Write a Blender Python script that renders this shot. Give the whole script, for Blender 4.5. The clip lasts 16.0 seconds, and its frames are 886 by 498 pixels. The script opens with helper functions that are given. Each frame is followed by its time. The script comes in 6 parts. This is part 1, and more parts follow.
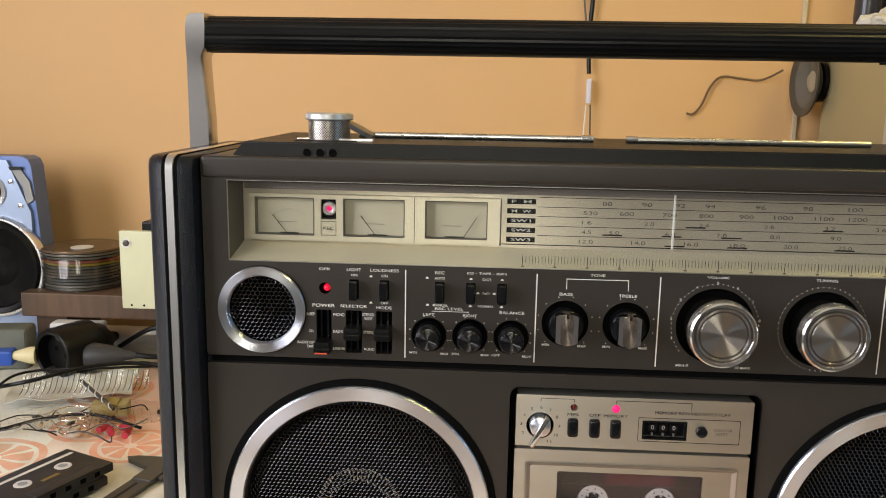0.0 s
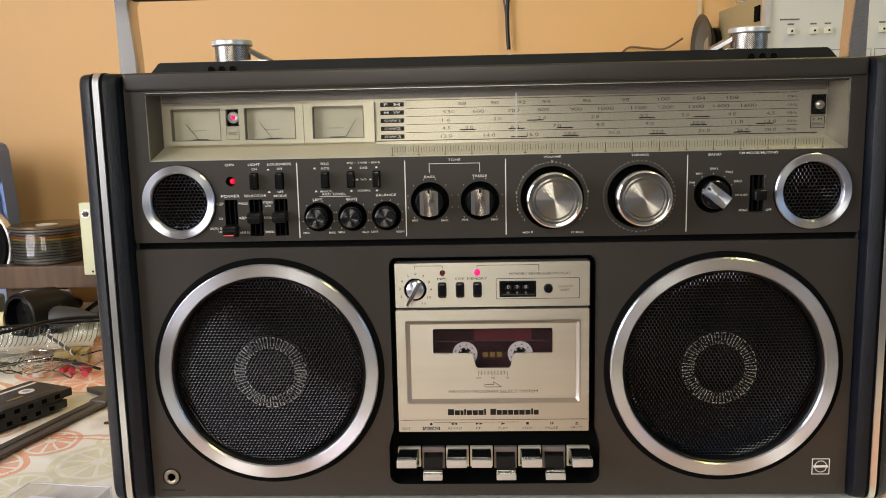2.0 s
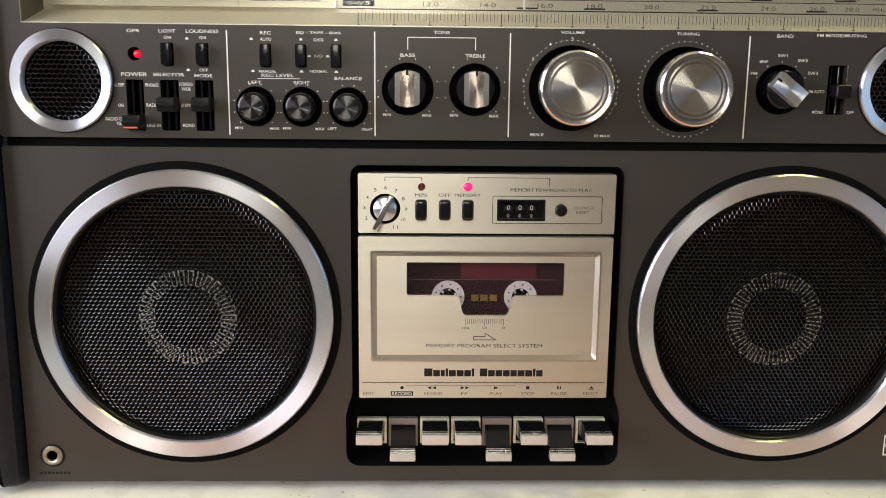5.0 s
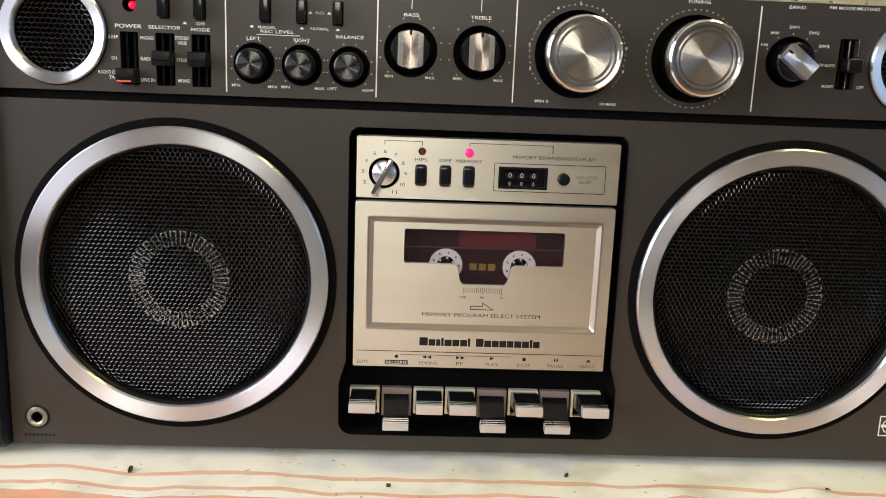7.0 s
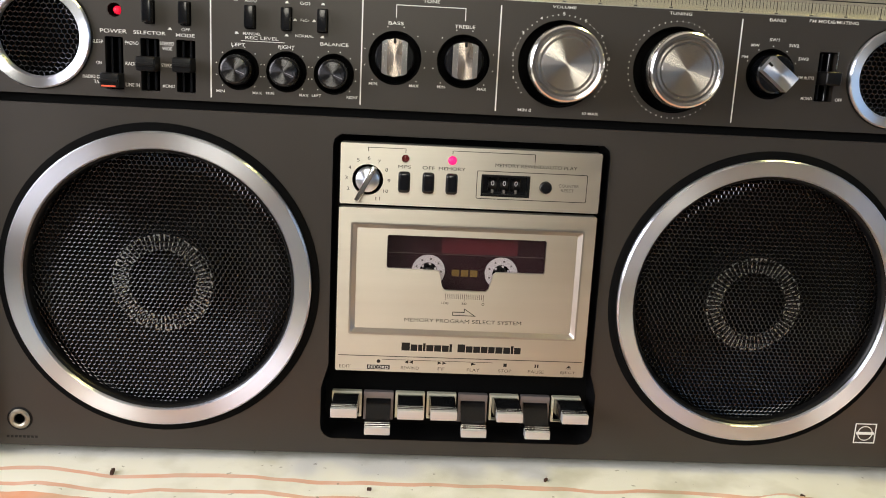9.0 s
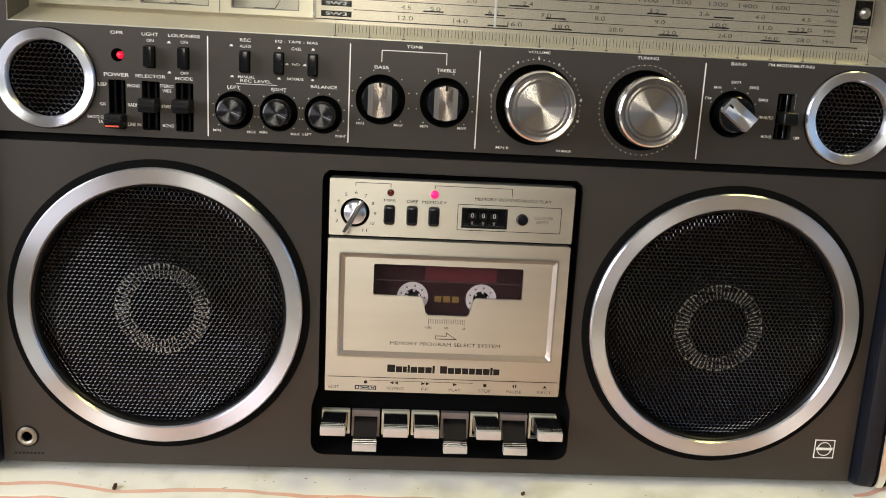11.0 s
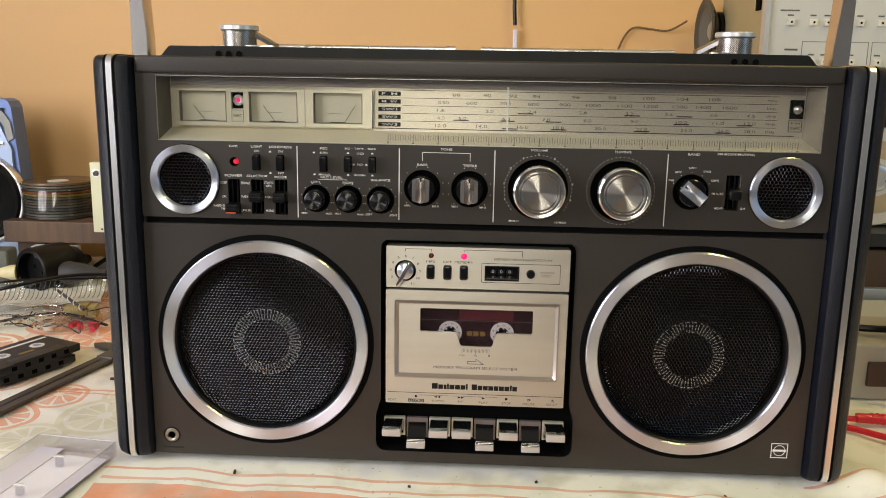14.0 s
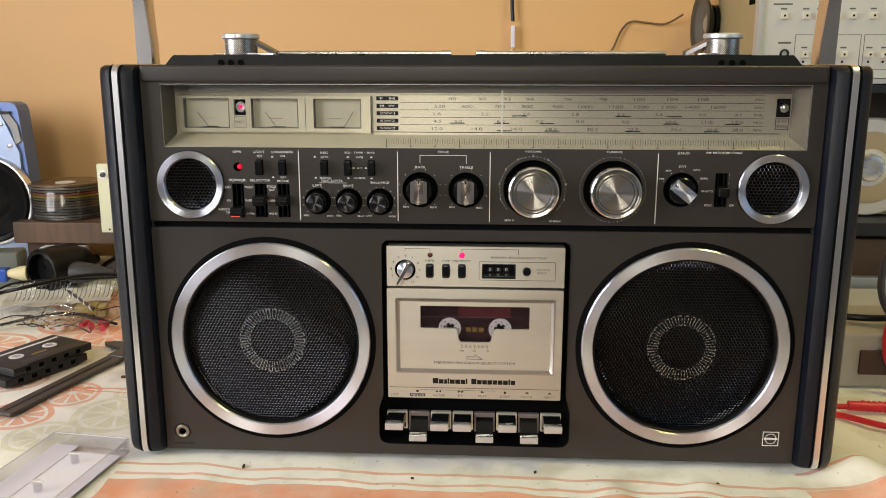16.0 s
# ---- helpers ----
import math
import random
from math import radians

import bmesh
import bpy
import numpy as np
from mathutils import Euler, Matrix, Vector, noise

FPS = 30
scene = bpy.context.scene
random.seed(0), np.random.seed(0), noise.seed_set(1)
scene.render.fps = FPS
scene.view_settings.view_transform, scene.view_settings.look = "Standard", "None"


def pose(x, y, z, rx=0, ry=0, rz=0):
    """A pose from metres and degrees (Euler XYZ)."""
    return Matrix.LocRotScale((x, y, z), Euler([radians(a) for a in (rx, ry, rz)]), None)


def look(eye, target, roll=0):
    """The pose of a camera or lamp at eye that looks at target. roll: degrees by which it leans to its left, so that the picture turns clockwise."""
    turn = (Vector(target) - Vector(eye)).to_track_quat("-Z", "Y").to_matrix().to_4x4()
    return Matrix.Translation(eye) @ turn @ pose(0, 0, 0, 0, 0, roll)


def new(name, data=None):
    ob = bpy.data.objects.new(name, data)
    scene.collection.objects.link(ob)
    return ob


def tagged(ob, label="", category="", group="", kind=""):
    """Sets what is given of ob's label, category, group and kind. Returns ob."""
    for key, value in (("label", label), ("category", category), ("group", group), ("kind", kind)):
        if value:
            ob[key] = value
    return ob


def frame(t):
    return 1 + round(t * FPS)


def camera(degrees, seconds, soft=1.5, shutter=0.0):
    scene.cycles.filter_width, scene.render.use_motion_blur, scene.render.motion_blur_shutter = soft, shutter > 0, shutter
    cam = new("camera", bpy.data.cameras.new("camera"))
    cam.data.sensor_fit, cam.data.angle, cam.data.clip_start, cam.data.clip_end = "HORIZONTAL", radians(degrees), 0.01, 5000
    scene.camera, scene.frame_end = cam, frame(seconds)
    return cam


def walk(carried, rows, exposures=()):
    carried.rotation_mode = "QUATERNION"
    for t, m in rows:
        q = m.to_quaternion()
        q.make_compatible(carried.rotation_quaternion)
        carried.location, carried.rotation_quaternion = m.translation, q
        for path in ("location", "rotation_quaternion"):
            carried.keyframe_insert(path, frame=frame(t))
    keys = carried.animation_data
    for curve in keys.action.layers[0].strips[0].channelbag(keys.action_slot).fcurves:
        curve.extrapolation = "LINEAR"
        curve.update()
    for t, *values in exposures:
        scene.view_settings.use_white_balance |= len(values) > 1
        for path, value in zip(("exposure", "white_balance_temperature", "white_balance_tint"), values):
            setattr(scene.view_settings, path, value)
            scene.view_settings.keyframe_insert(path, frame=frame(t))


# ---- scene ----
cam = camera(56.10, 16.0, soft=1.0)
PATH = [
    (0, (-0.0928, -0.4949, 0.3724), (-0.1202, -0.0042, 0.2806), 1.01),
    (0.5, (-0.0593, -0.5511, 0.3710), (-0.0846, -0.0594, 0.2833), 1.06),
    (1, (-0.0332, -0.6102, 0.3659), (-0.0535, -0.1178, 0.2810), 0.37),
    (1.5, (-0.0067, -0.6328, 0.3379), (-0.0260, -0.1408, 0.2511), -0.56),
    (2, (-0.0128, -0.6123, 0.2958), (-0.0316, -0.1187, 0.2186), -1.22),
    (2.5, (-0.0257, -0.5314, 0.2625), (-0.0475, -0.0363, 0.1956), -1.70),
    (3, (-0.0291, -0.4915, 0.2375), (-0.0414, 0.0027, 0.1628), -1.36),
    (3.5, (-0.0328, -0.4825, 0.2363), (-0.0330, 0.0102, 0.1511), -1.03),
    (4, (-0.0324, -0.4758, 0.2364), (-0.0254, 0.0162, 0.1474), -0.66),
    (6.5, (-0.0446, -0.4592, 0.2235), (-0.0273, 0.0309, 0.1264), 2.14),
    (7, (-0.0430, -0.4580, 0.2230), (-0.0222, 0.0311, 0.1211), 2.25),
    (7.5, (-0.0413, -0.4596, 0.2252), (-0.0190, 0.0291, 0.1219), 2.30),
    (8, (-0.0405, -0.4595, 0.2271), (-0.0163, 0.0291, 0.1235), 2.38),
    (8.5, (-0.0395, -0.4600, 0.2283), (-0.0141, 0.0286, 0.1253), 2.59),
    (9, (-0.0388, -0.4607, 0.2297), (-0.0123, 0.0276, 0.1258), 2.92),
    (11.5, (-0.0324, -0.4927, 0.2572), (-0.0030, -0.0043, 0.1542), 2.92),
    (12, (-0.0315, -0.4964, 0.2598), (-0.0017, -0.0074, 0.1598), 2.80),
    (12.5, (-0.0264, -0.5084, 0.2688), (-0.0022, -0.0195, 0.1669), 2.88),
    (13, (-0.0233, -0.5430, 0.2966), (-0.0129, -0.0538, 0.1939), 2.65),
    (13.5, (-0.0082, -0.6040, 0.3100), (-0.0184, -0.1135, 0.2137), 1.48),
    (14, (0.0023, -0.6433, 0.3220), (-0.0206, -0.1544, 0.2199), 0.98),
    (14.5, (0.0086, -0.6475, 0.3283), (-0.0218, -0.1629, 0.2091), 0.45),
    (15, (0.0079, -0.6541, 0.3311), (-0.0229, -0.1693, 0.2129), 0.32),
    (15.5, (0.0101, -0.6583, 0.3326), (-0.0175, -0.1720, 0.2198), 0.25),
    (16, (0.0088, -0.6618, 0.3339), (-0.0172, -0.1743, 0.2258), 0.06),
]
walk(cam, [(t, look(eye, target, roll)) for t, eye, target, roll in PATH], exposures=((0, -0.43), (1, -0.42), (2, -0.36), (3, -0.25), (6.5, -0.18), (9, -0.18), (12.5, -0.22), (13.5, -0.34), (14.5, -0.42), (16, -0.42)))

# ---- light ----
world = bpy.data.worlds.new("world")
scene.world = world
world.use_nodes = True
wn = world.node_tree.nodes
sky = wn.new("ShaderNodeTexSky")
sky.sky_type, sky.sun_disc = "NISHITA", False
sky.sun_elevation, sky.sun_rotation = radians(35), radians(250)
world.node_tree.links.new(sky.outputs[0], wn["Background"].inputs[0])
wn["Background"].inputs[1].default_value = 0.1


def area_lamp(name, eye, target, w, h, watts, colour):
    data = bpy.data.lights.new(name, "AREA")
    data.shape, data.size, data.size_y, data.energy, data.color = "RECTANGLE", w, h, watts, colour
    ob = new(name, data)
    ob.matrix_world = look(eye, target)
    return ob


area_lamp("west_window_daylight", (-1.47, -0.85, 0.62), (0.3, -0.1, 0.12), 1.0, 1.0, 39, (0.97, 0.95, 1.0))
area_lamp("east_window_daylight", (1.97, -1.2, 0.65), (0.2, 0.0, 0.2), 1.0, 1.0, 6, (0.46, 0.70, 1.0))
area_lamp("south_window_daylight", (-0.22, -2.46, 1.06), (-0.22, 0.0, 0.6), 0.66, 0.96, 24, (1.0, 0.94, 0.78))
area_lamp("ceiling_light_glow", (0.95, -0.2, 1.8), (0.75, 0.5, 0.3), 0.45, 0.45, 14, (1.0, 0.86, 0.30))


# ---- materials ----
def mat(name, colour, rough=0.5, metal=0.0, vary=0.12, scale=30.0, bump=0.0, bump_scale=400.0, dirt=None, dirt_amount=0.0, stretch=(1, 1, 1), coat=0.0, aniso=0.0, spec=0.5, upright=False):
    m = bpy.data.materials.new(name)
    m.use_nodes = True
    n, l = m.node_tree.nodes, m.node_tree.links
    b = n["Principled BSDF"]
    b.inputs["Metallic"].default_value = metal
    b.inputs["Coat Weight"].default_value = coat
    b.inputs["Specular IOR Level"].default_value = spec
    tc = n.new("ShaderNodeTexCoord")
    mp = n.new("ShaderNodeMapping")
    mp.inputs["Scale"].default_value = stretch
    l.new(tc.outputs["Object"], mp.inputs[0])
    t = n.new("ShaderNodeTexNoise")
    t.inputs["Scale"].default_value, t.inputs["Detail"].default_value = scale, 6
    l.new(mp.outputs[0], t.inputs["Vector"])
    mix = n.new("ShaderNodeMix")
    mix.data_type = "RGBA"
    mix.inputs[6].default_value = (*[c * (1 - vary) for c in colour], 1)
    mix.inputs[7].default_value = (*[min(1, c * (1 + vary)) for c in colour], 1)
    l.new(t.outputs[0], mix.inputs[0])
    out = mix.outputs[2]
    if dirt:
        t2 = n.new("ShaderNodeTexNoise")
        t2.inputs["Scale"].default_value, t2.inputs["Detail"].default_value = scale * 0.35, 8
        l.new(tc.outputs["Object"], t2.inputs["Vector"])
        r = n.new("ShaderNodeMapRange")
        r.inputs[1].default_value, r.inputs[2].default_value, r.inputs[4].default_value = 0.5, 0.75, dirt_amount
        l.new(t2.outputs[0], r.inputs[0])
        mx = n.new("ShaderNodeMix")
        mx.data_type = "RGBA"
        mx.inputs[7].default_value = (*dirt, 1)
        l.new(r.outputs[0], mx.inputs[0])
        l.new(out, mx.inputs[6])
        out = mx.outputs[2]
    l.new(out, b.inputs["Base Color"])
    rr = n.new("ShaderNodeMapRange")
    rr.inputs[3].default_value, rr.inputs[4].default_value = max(0.02, rough * 0.8), min(1, rough * 1.2)
    l.new(t.outputs[0], rr.inputs[0])
    l.new(rr.outputs[0], b.inputs["Roughness"])
    if bump:
        t3 = n.new("ShaderNodeTexNoise")
        t3.inputs["Scale"].default_value, t3.inputs["Detail"].default_value = bump_scale, 3
        l.new(mp.outputs[0], t3.inputs["Vector"])
        bp = n.new("ShaderNodeBump")
        bp.inputs["Strength"].default_value, bp.inputs["Distance"].default_value = bump, 0.0006
        l.new(t3.outputs[0], bp.inputs["Height"])
        l.new(bp.outputs[0], b.inputs["Normal"])
    if aniso:
        b.inputs["Anisotropic"].default_value = aniso
        if upright:
            # strokes brushed along x spread a gleam up and down
            tg = n.new("ShaderNodeCombineXYZ")
            tg.inputs[2].default_value = 1.0
        else:
            tg = n.new("ShaderNodeTangent")
            tg.direction_type, tg.axis = "RADIAL", "Y"
            b.inputs["Anisotropic Rotation"].default_value = 0.25
        l.new(tg.outputs[0], b.inputs["Tangent"])
    return m


def glass(name, colour, rough=0.0, edge=0.7):
    m = bpy.data.materials.new(name)
    m.use_nodes = True
    n, l = m.node_tree.nodes, m.node_tree.links
    n.remove(n["Principled BSDF"])
    tr, gl, mx, lw = n.new("ShaderNodeBsdfTransparent"), n.new("ShaderNodeBsdfGlossy"), n.new("ShaderNodeMixShader"), n.new("ShaderNodeLayerWeight")
    tr.inputs[0].default_value = (*colour, 1)
    gl.inputs["Roughness"].default_value = rough
    pw, sc = n.new("ShaderNodeMath"), n.new("ShaderNodeMath")
    pw.operation, pw.inputs[1].default_value = "POWER", 4.0
    sc.operation, sc.inputs[1].default_value, sc.inputs[2].default_value = "MULTIPLY_ADD", edge, 0.04
    l.new(lw.outputs["Facing"], pw.inputs[0])
    l.new(pw.outputs[0], sc.inputs[0])
    l.new(sc.outputs[0], mx.inputs[0])
    l.new(tr.outputs[0], mx.inputs[1])
    l.new(gl.outputs[0], mx.inputs[2])
    l.new(mx.outputs[0], n["Material Output"].inputs[0])
    return m


def glow(name, colour, strength):
    m = bpy.data.materials.new(name)
    m.use_nodes = True
    b = m.node_tree.nodes["Principled BSDF"]
    b.inputs["Base Color"].default_value = (*[c * 0.4 for c in colour], 1)
    b.inputs["Emission Color"].default_value = (*colour, 1)
    b.inputs["Emission Strength"].default_value = strength
    b.inputs["Roughness"].default_value = 0.25
    return m


PANEL = mat("panel_paint", (0.034, 0.029, 0.0245), 0.38, 0.15, 0.10, 14, 0.05, 1500, (0.072, 0.066, 0.058), 0.25, spec=0.5)
BLACK = mat("black_plastic", (0.0045, 0.0045, 0.005), 0.34, 0, 0.3, 40, 0.05, 900, spec=0.2)
MATTE = mat("matte_black", (0.003, 0.003, 0.003), 0.8, 0, 0.3, 40, spec=0.05)
GLOSSY = mat("glossy_black", (0.005, 0.0055, 0.007), 0.15, 0, 0.3, 60, spec=0.4)
VINYL = mat("grained_vinyl", (0.0040, 0.0058, 0.0110), 0.33, 0, 0.25, 60, 0.7, 1300, spec=0.3)
TOPLID = mat("top_plastic", (0.0065, 0.0070, 0.0068), 0.42, 0, 0.2, 50, 0.2, 700, (0.025, 0.023, 0.02), 0.3, spec=0.22)
CHROME = mat("chrome", (0.78, 0.78, 0.79), 0.14, 1, 0.06, 80)
SATIN = mat("satin_aluminium", (0.74, 0.73, 0.71), 0.28, 1, 0.05, 60, 0.06, 2500)
KNOBM = mat("turned_knob", (0.62, 0.59, 0.55), 0.23, 1, 0.03, 12, 0, 1, aniso=1.0)
ARMCHROME = mat("arm_chrome", (0.66, 0.64, 0.63), 0.27, 1, 0.03, 3)
COUNTW = mat("counter_white", (0.34, 0.34, 0.36), 0.5)
SPUN = mat("spun_aluminium", (0.82, 0.86, 0.97), 0.30, 1, 0.03, 12, 0, 1, aniso=0.92)
DARKSPUN = mat("dark_spun_cap", (0.075, 0.075, 0.08), 0.26, 1, 0.05, 40, 0, 1, aniso=1.0)
BRUSHED = mat("brushed_champagne", (0.61, 0.59, 0.54), 0.40, 1, 0.10, 60, 0.08, 600, (0.40, 0.38, 0.33), 0.12, stretch=(0.05, 1, 1.6), aniso=0.75, upright=True)
DIALPLATE = mat("dial_plate", (0.78, 0.72, 0.60), 0.40, 0.68, 0.10, 20, 0.12, 700, (0.50, 0.47, 0.40), 0.25, stretch=(0.05, 1, 1), aniso=1.0, upright=True)
SILLCREAM = mat("sill_champagne", (0.80, 0.75, 0.58), 0.40, 0.5, 0.08, 30, 0.04, 500, (0.44, 0.41, 0.33), 0.3, aniso=0.9, upright=True)
METERFACE = mat("meter_face", (0.58, 0.54, 0.40), 0.6, 0, 0.08, 60)
WHITEINK = mat("white_lettering", (0.78, 0.78, 0.74), 0.5, 0, 0.05, 300)
DARKINK = mat("dark_lettering", (0.012, 0.011, 0.010), 0.5, 0, 0.1, 300, spec=0.2)
GREYINK = mat("grey_lettering", (0.11, 0.10, 0.085), 0.5, 0, 0.1, 300)
FAINTINK = mat("faint_print", (0.26, 0.24, 0.17), 0.6, 0, 0.1, 100)
MESHM = mat("grille_metal", (0.045, 0.045, 0.048), 0.12, 1.0, 0.2, 200)
KEYTIP = mat("satin_key_tip", (0.62, 0.63, 0.63), 0.36, 0.6, 0.04, 60, 0.05, 900)
KEYFRAME = mat("key_frame_champagne", (0.74, 0.72, 0.58), 0.45, 0.5, 0.08, 80)
# same frame metal round sunken keys, with the shade put into the colour
DIMFRAME = mat("key_frame_shaded", (0.22, 0.20, 0.20), 0.4, 0.5, 0.10, 80)
CONE = mat("paper_cone", (0.005, 0.005, 0.005), 0.7, 0, 0.3, 120, 0.3, 600, (0.022, 0.019, 0.014), 0.4, spec=0.1)
TABSM = mat("dull_silver_tab", (0.78, 0.78, 0.78), 0.35, 1, 0.3, 300)
EDGEM = mat("window_edge", (0.62, 0.60, 0.55), 0.35, 1, 0.1, 60)
# chrome grip whose brown reflection is put into the base colour
GRIPM = mat("grip_brown_reflection", (0.46, 0.40, 0.36), 0.26, 1, 0.10, 40, aniso=0.8)
TRIMM = mat("trim_metal", (0.80, 0.80, 0.80), 0.30, 1, 0.03, 3)
BEVELM = mat("dull_bevel", (0.46, 0.43, 0.40), 0.3, 1, 0.05, 20)
ARMM = mat("dull_arm", (0.30, 0.29, 0.28), 0.4, 1, 0.1, 60)
KNOBDARK = mat("dark_groove", (0.22, 0.21, 0.20), 0.3, 1, 0.1, 60)
REDLED = glow("red_lamp", (1.0, 0.012, 0.05), 0.9)
PINKLED = glow("pink_lamp", (1.0, 0.012, 0.16), 1.5)
DIMLED = mat("unlit_lamp", (0.10, 0.008, 0.008), 0.15, 0, 0.1, 100)
REDINK = mat("orange_red_mark", (0.75, 0.10, 0.04), 0.5, 0, 0.05, 300)
CLEAR = glass("clear_window", (0.93, 0.93, 0.92), 0.12)
SMOKE = glass("smoked_window", (0.84, 0.80, 0.81), 0.02)
MICMESH = mat("microphone_mesh", (0.10, 0.10, 0.10), 0.45, 0.8, 0.3, 800)


# ---- shapes ----
def finish(bm, name, material, parent=None, label="", smooth=False):
    me = bpy.data.meshes.new(name)
    bmesh.ops.recalc_face_normals(bm, faces=bm.faces)
    if smooth:
        for f in bm.faces:
            f.smooth = True
        for e in bm.edges:
            if len(e.link_faces) == 2 and e.calc_face_angle(0) > radians(35):
                e.smooth = False
    bm.to_mesh(me)
    bm.free()
    me.materials.append(material)
    ob = new(name, me)
    if parent:
        ob.parent = parent
    if label:
        ob["label"] = label
    return ob


def part(name, bm, material, parent, label="", smooth=False):
    return finish(bm, name, material, parent, label, smooth)


def thing(name, label, category, at=(0, 0, 0), group="", kind=""):
    ob = new(name)
    ob.location = at
    return tagged(ob, label, category, group, kind)


def box(x0, x1, y0, y1, z0, z1, bev=0.0, seg=2, bm=None):
    own = bm is None
    bm = bm or bmesh.new()
    vs = bmesh.ops.create_cube(bm, size=1)["verts"]
    for v in vs:
        v.co = Vector(((x0 + x1) / 2 + v.co.x * (x1 - x0), (y0 + y1) / 2 + v.co.y * (y1 - y0), (z0 + z1) / 2 + v.co.z * (z1 - z0)))
    if bev:
        es = {e for v in vs for e in v.link_edges}
        bmesh.ops.bevel(bm, geom=list(es), offset=bev, segments=seg, affect="EDGES", profile=0.6)
    return bm


def mmbox(x0, x1, y0, y1, z0, z1, bev=0.0, seg=2, bm=None):
    return box(*[v / 1000 for v in (x0, x1, y0, y1, z0, z1)], bev / 1000, seg, bm)


def lathe(profile, cx=0.0, cz=0.0, n=64, bm=None, a0=0.0):
    """Revolve (radius, y) points in mm about an axis along y through (cx, cz)."""
    bm = bm or bmesh.new()
    rings = []
    for r, y in profile:
        if r < 1e-6:
            rings.append([bm.verts.new((cx / 1000, y / 1000, cz / 1000))])
        else:
            rings.append([bm.verts.new(((cx + r * math.cos(a0 + 2 * math.pi * i / n)) / 1000, y / 1000, (cz + r * math.sin(a0 + 2 * math.pi * i / n)) / 1000)) for i in range(n)])
    for a, b in zip(rings, rings[1:]):
        for i in range(n):
            j = (i + 1) % n
            if len(a) == 1 and len(b) == 1:
                continue
            if len(a) == 1:
                bm.faces.new((a[0], b[i], b[j]))
            elif len(b) == 1:
                bm.faces.new((a[i], a[j], b[0]))
            else:
                bm.faces.new((a[i], a[j], b[j], b[i]))
    return bm


def lathe_z(profile, cx, cy, n=48):
    """Revolve (radius, z) points in mm about an upright axis."""
    bm = lathe(profile, 0, 0, n)
    for v in bm.verts:
        v.co = (v.co.x + cx / 1000, v.co.z + cy / 1000, v.co.y)
    return bm


def circle_pts(cx, cz, r, n=72):
    return [(cx + r * math.cos(2 * math.pi * i / n), cz + r * math.sin(2 * math.pi * i / n)) for i in range(n)]


def round_rect(x0, x1, z0, z1, r, n=6):
    pts = []
    for cx, cz, a in ((x1 - r, z1 - r, 0), (x0 + r, z1 - r, 90), (x0 + r, z0 + r, 180), (x1 - r, z0 + r, 270)):
        for i in range(n + 1):
            t = radians(a + 90 * i / n)
            pts.append((cx + r * math.cos(t), cz + r * math.sin(t)))
    return pts


def holed(outer, holes, y0, y1, edge=0.0):
    """A plate in the upright plane, from y0 (front) to y1 (back) in mm, with an outline and openings."""
    bm = bmesh.new()
    loops = []
    for pts in (outer, *holes):
        vs = [bm.verts.new((x / 1000, y0 / 1000, z / 1000)) for x, z in pts]
        loops.append([bm.edges.new((a, b)) for a, b in zip(vs, vs[1:] + vs[:1])])
    bmesh.ops.triangle_fill(bm, use_beauty=True, edges=[e for lp in loops for e in lp], normal=(0, -1, 0))
    got = bmesh.ops.extrude_face_region(bm, geom=list(bm.faces))
    bmesh.ops.translate(bm, vec=(0, (y1 - y0) / 1000, 0), verts=[g for g in got["geom"] if isinstance(g, bmesh.types.BMVert)])
    return bm


def tube(points, r, n=10, bm=None, closed=False):
    """A round rod in metres along points, smoothed."""
    bm = bm or bmesh.new()
    pts = [Vector(p) for p in points]
    fine = []
    for i in range(len(pts) - 1):
        p0, p1, p2, p3 = pts[max(i - 1, 0)], pts[i], pts[i + 1], pts[min(i + 2, len(pts) - 1)]
        steps = 1 if len(pts) == 2 else 8
        for k in range(steps):
            t = k / steps
            fine.append(0.5 * ((2 * p1) + (p2 - p0) * t + (2 * p0 - 5 * p1 + 4 * p2 - p3) * t * t + (3 * p1 - p0 - 3 * p2 + p3) * t ** 3))
    fine.append(pts[-1])
    rings = []
    side = None
    for i, p in enumerate(fine):
        d = (fine[min(i + 1, len(fine) - 1)] - fine[max(i - 1, 0)]).normalized()
        if side is None:
            side = d.orthogonal().normalized()
        side = (side - d * side.dot(d)).normalized()
        up = d.cross(side)
        rings.append([bm.verts.new(p + r * (side * math.cos(2 * math.pi * k / n) + up * math.sin(2 * math.pi * k / n))) for k in range(n)])
    for a, b in zip(rings, rings[1:]):
        for k in range(n):
            bm.faces.new((a[k], a[(k + 1) % n], b[(k + 1) % n], b[k]))
    bm.faces.new(rings[0][::-1])
    bm.faces.new(rings[-1])
    return bm


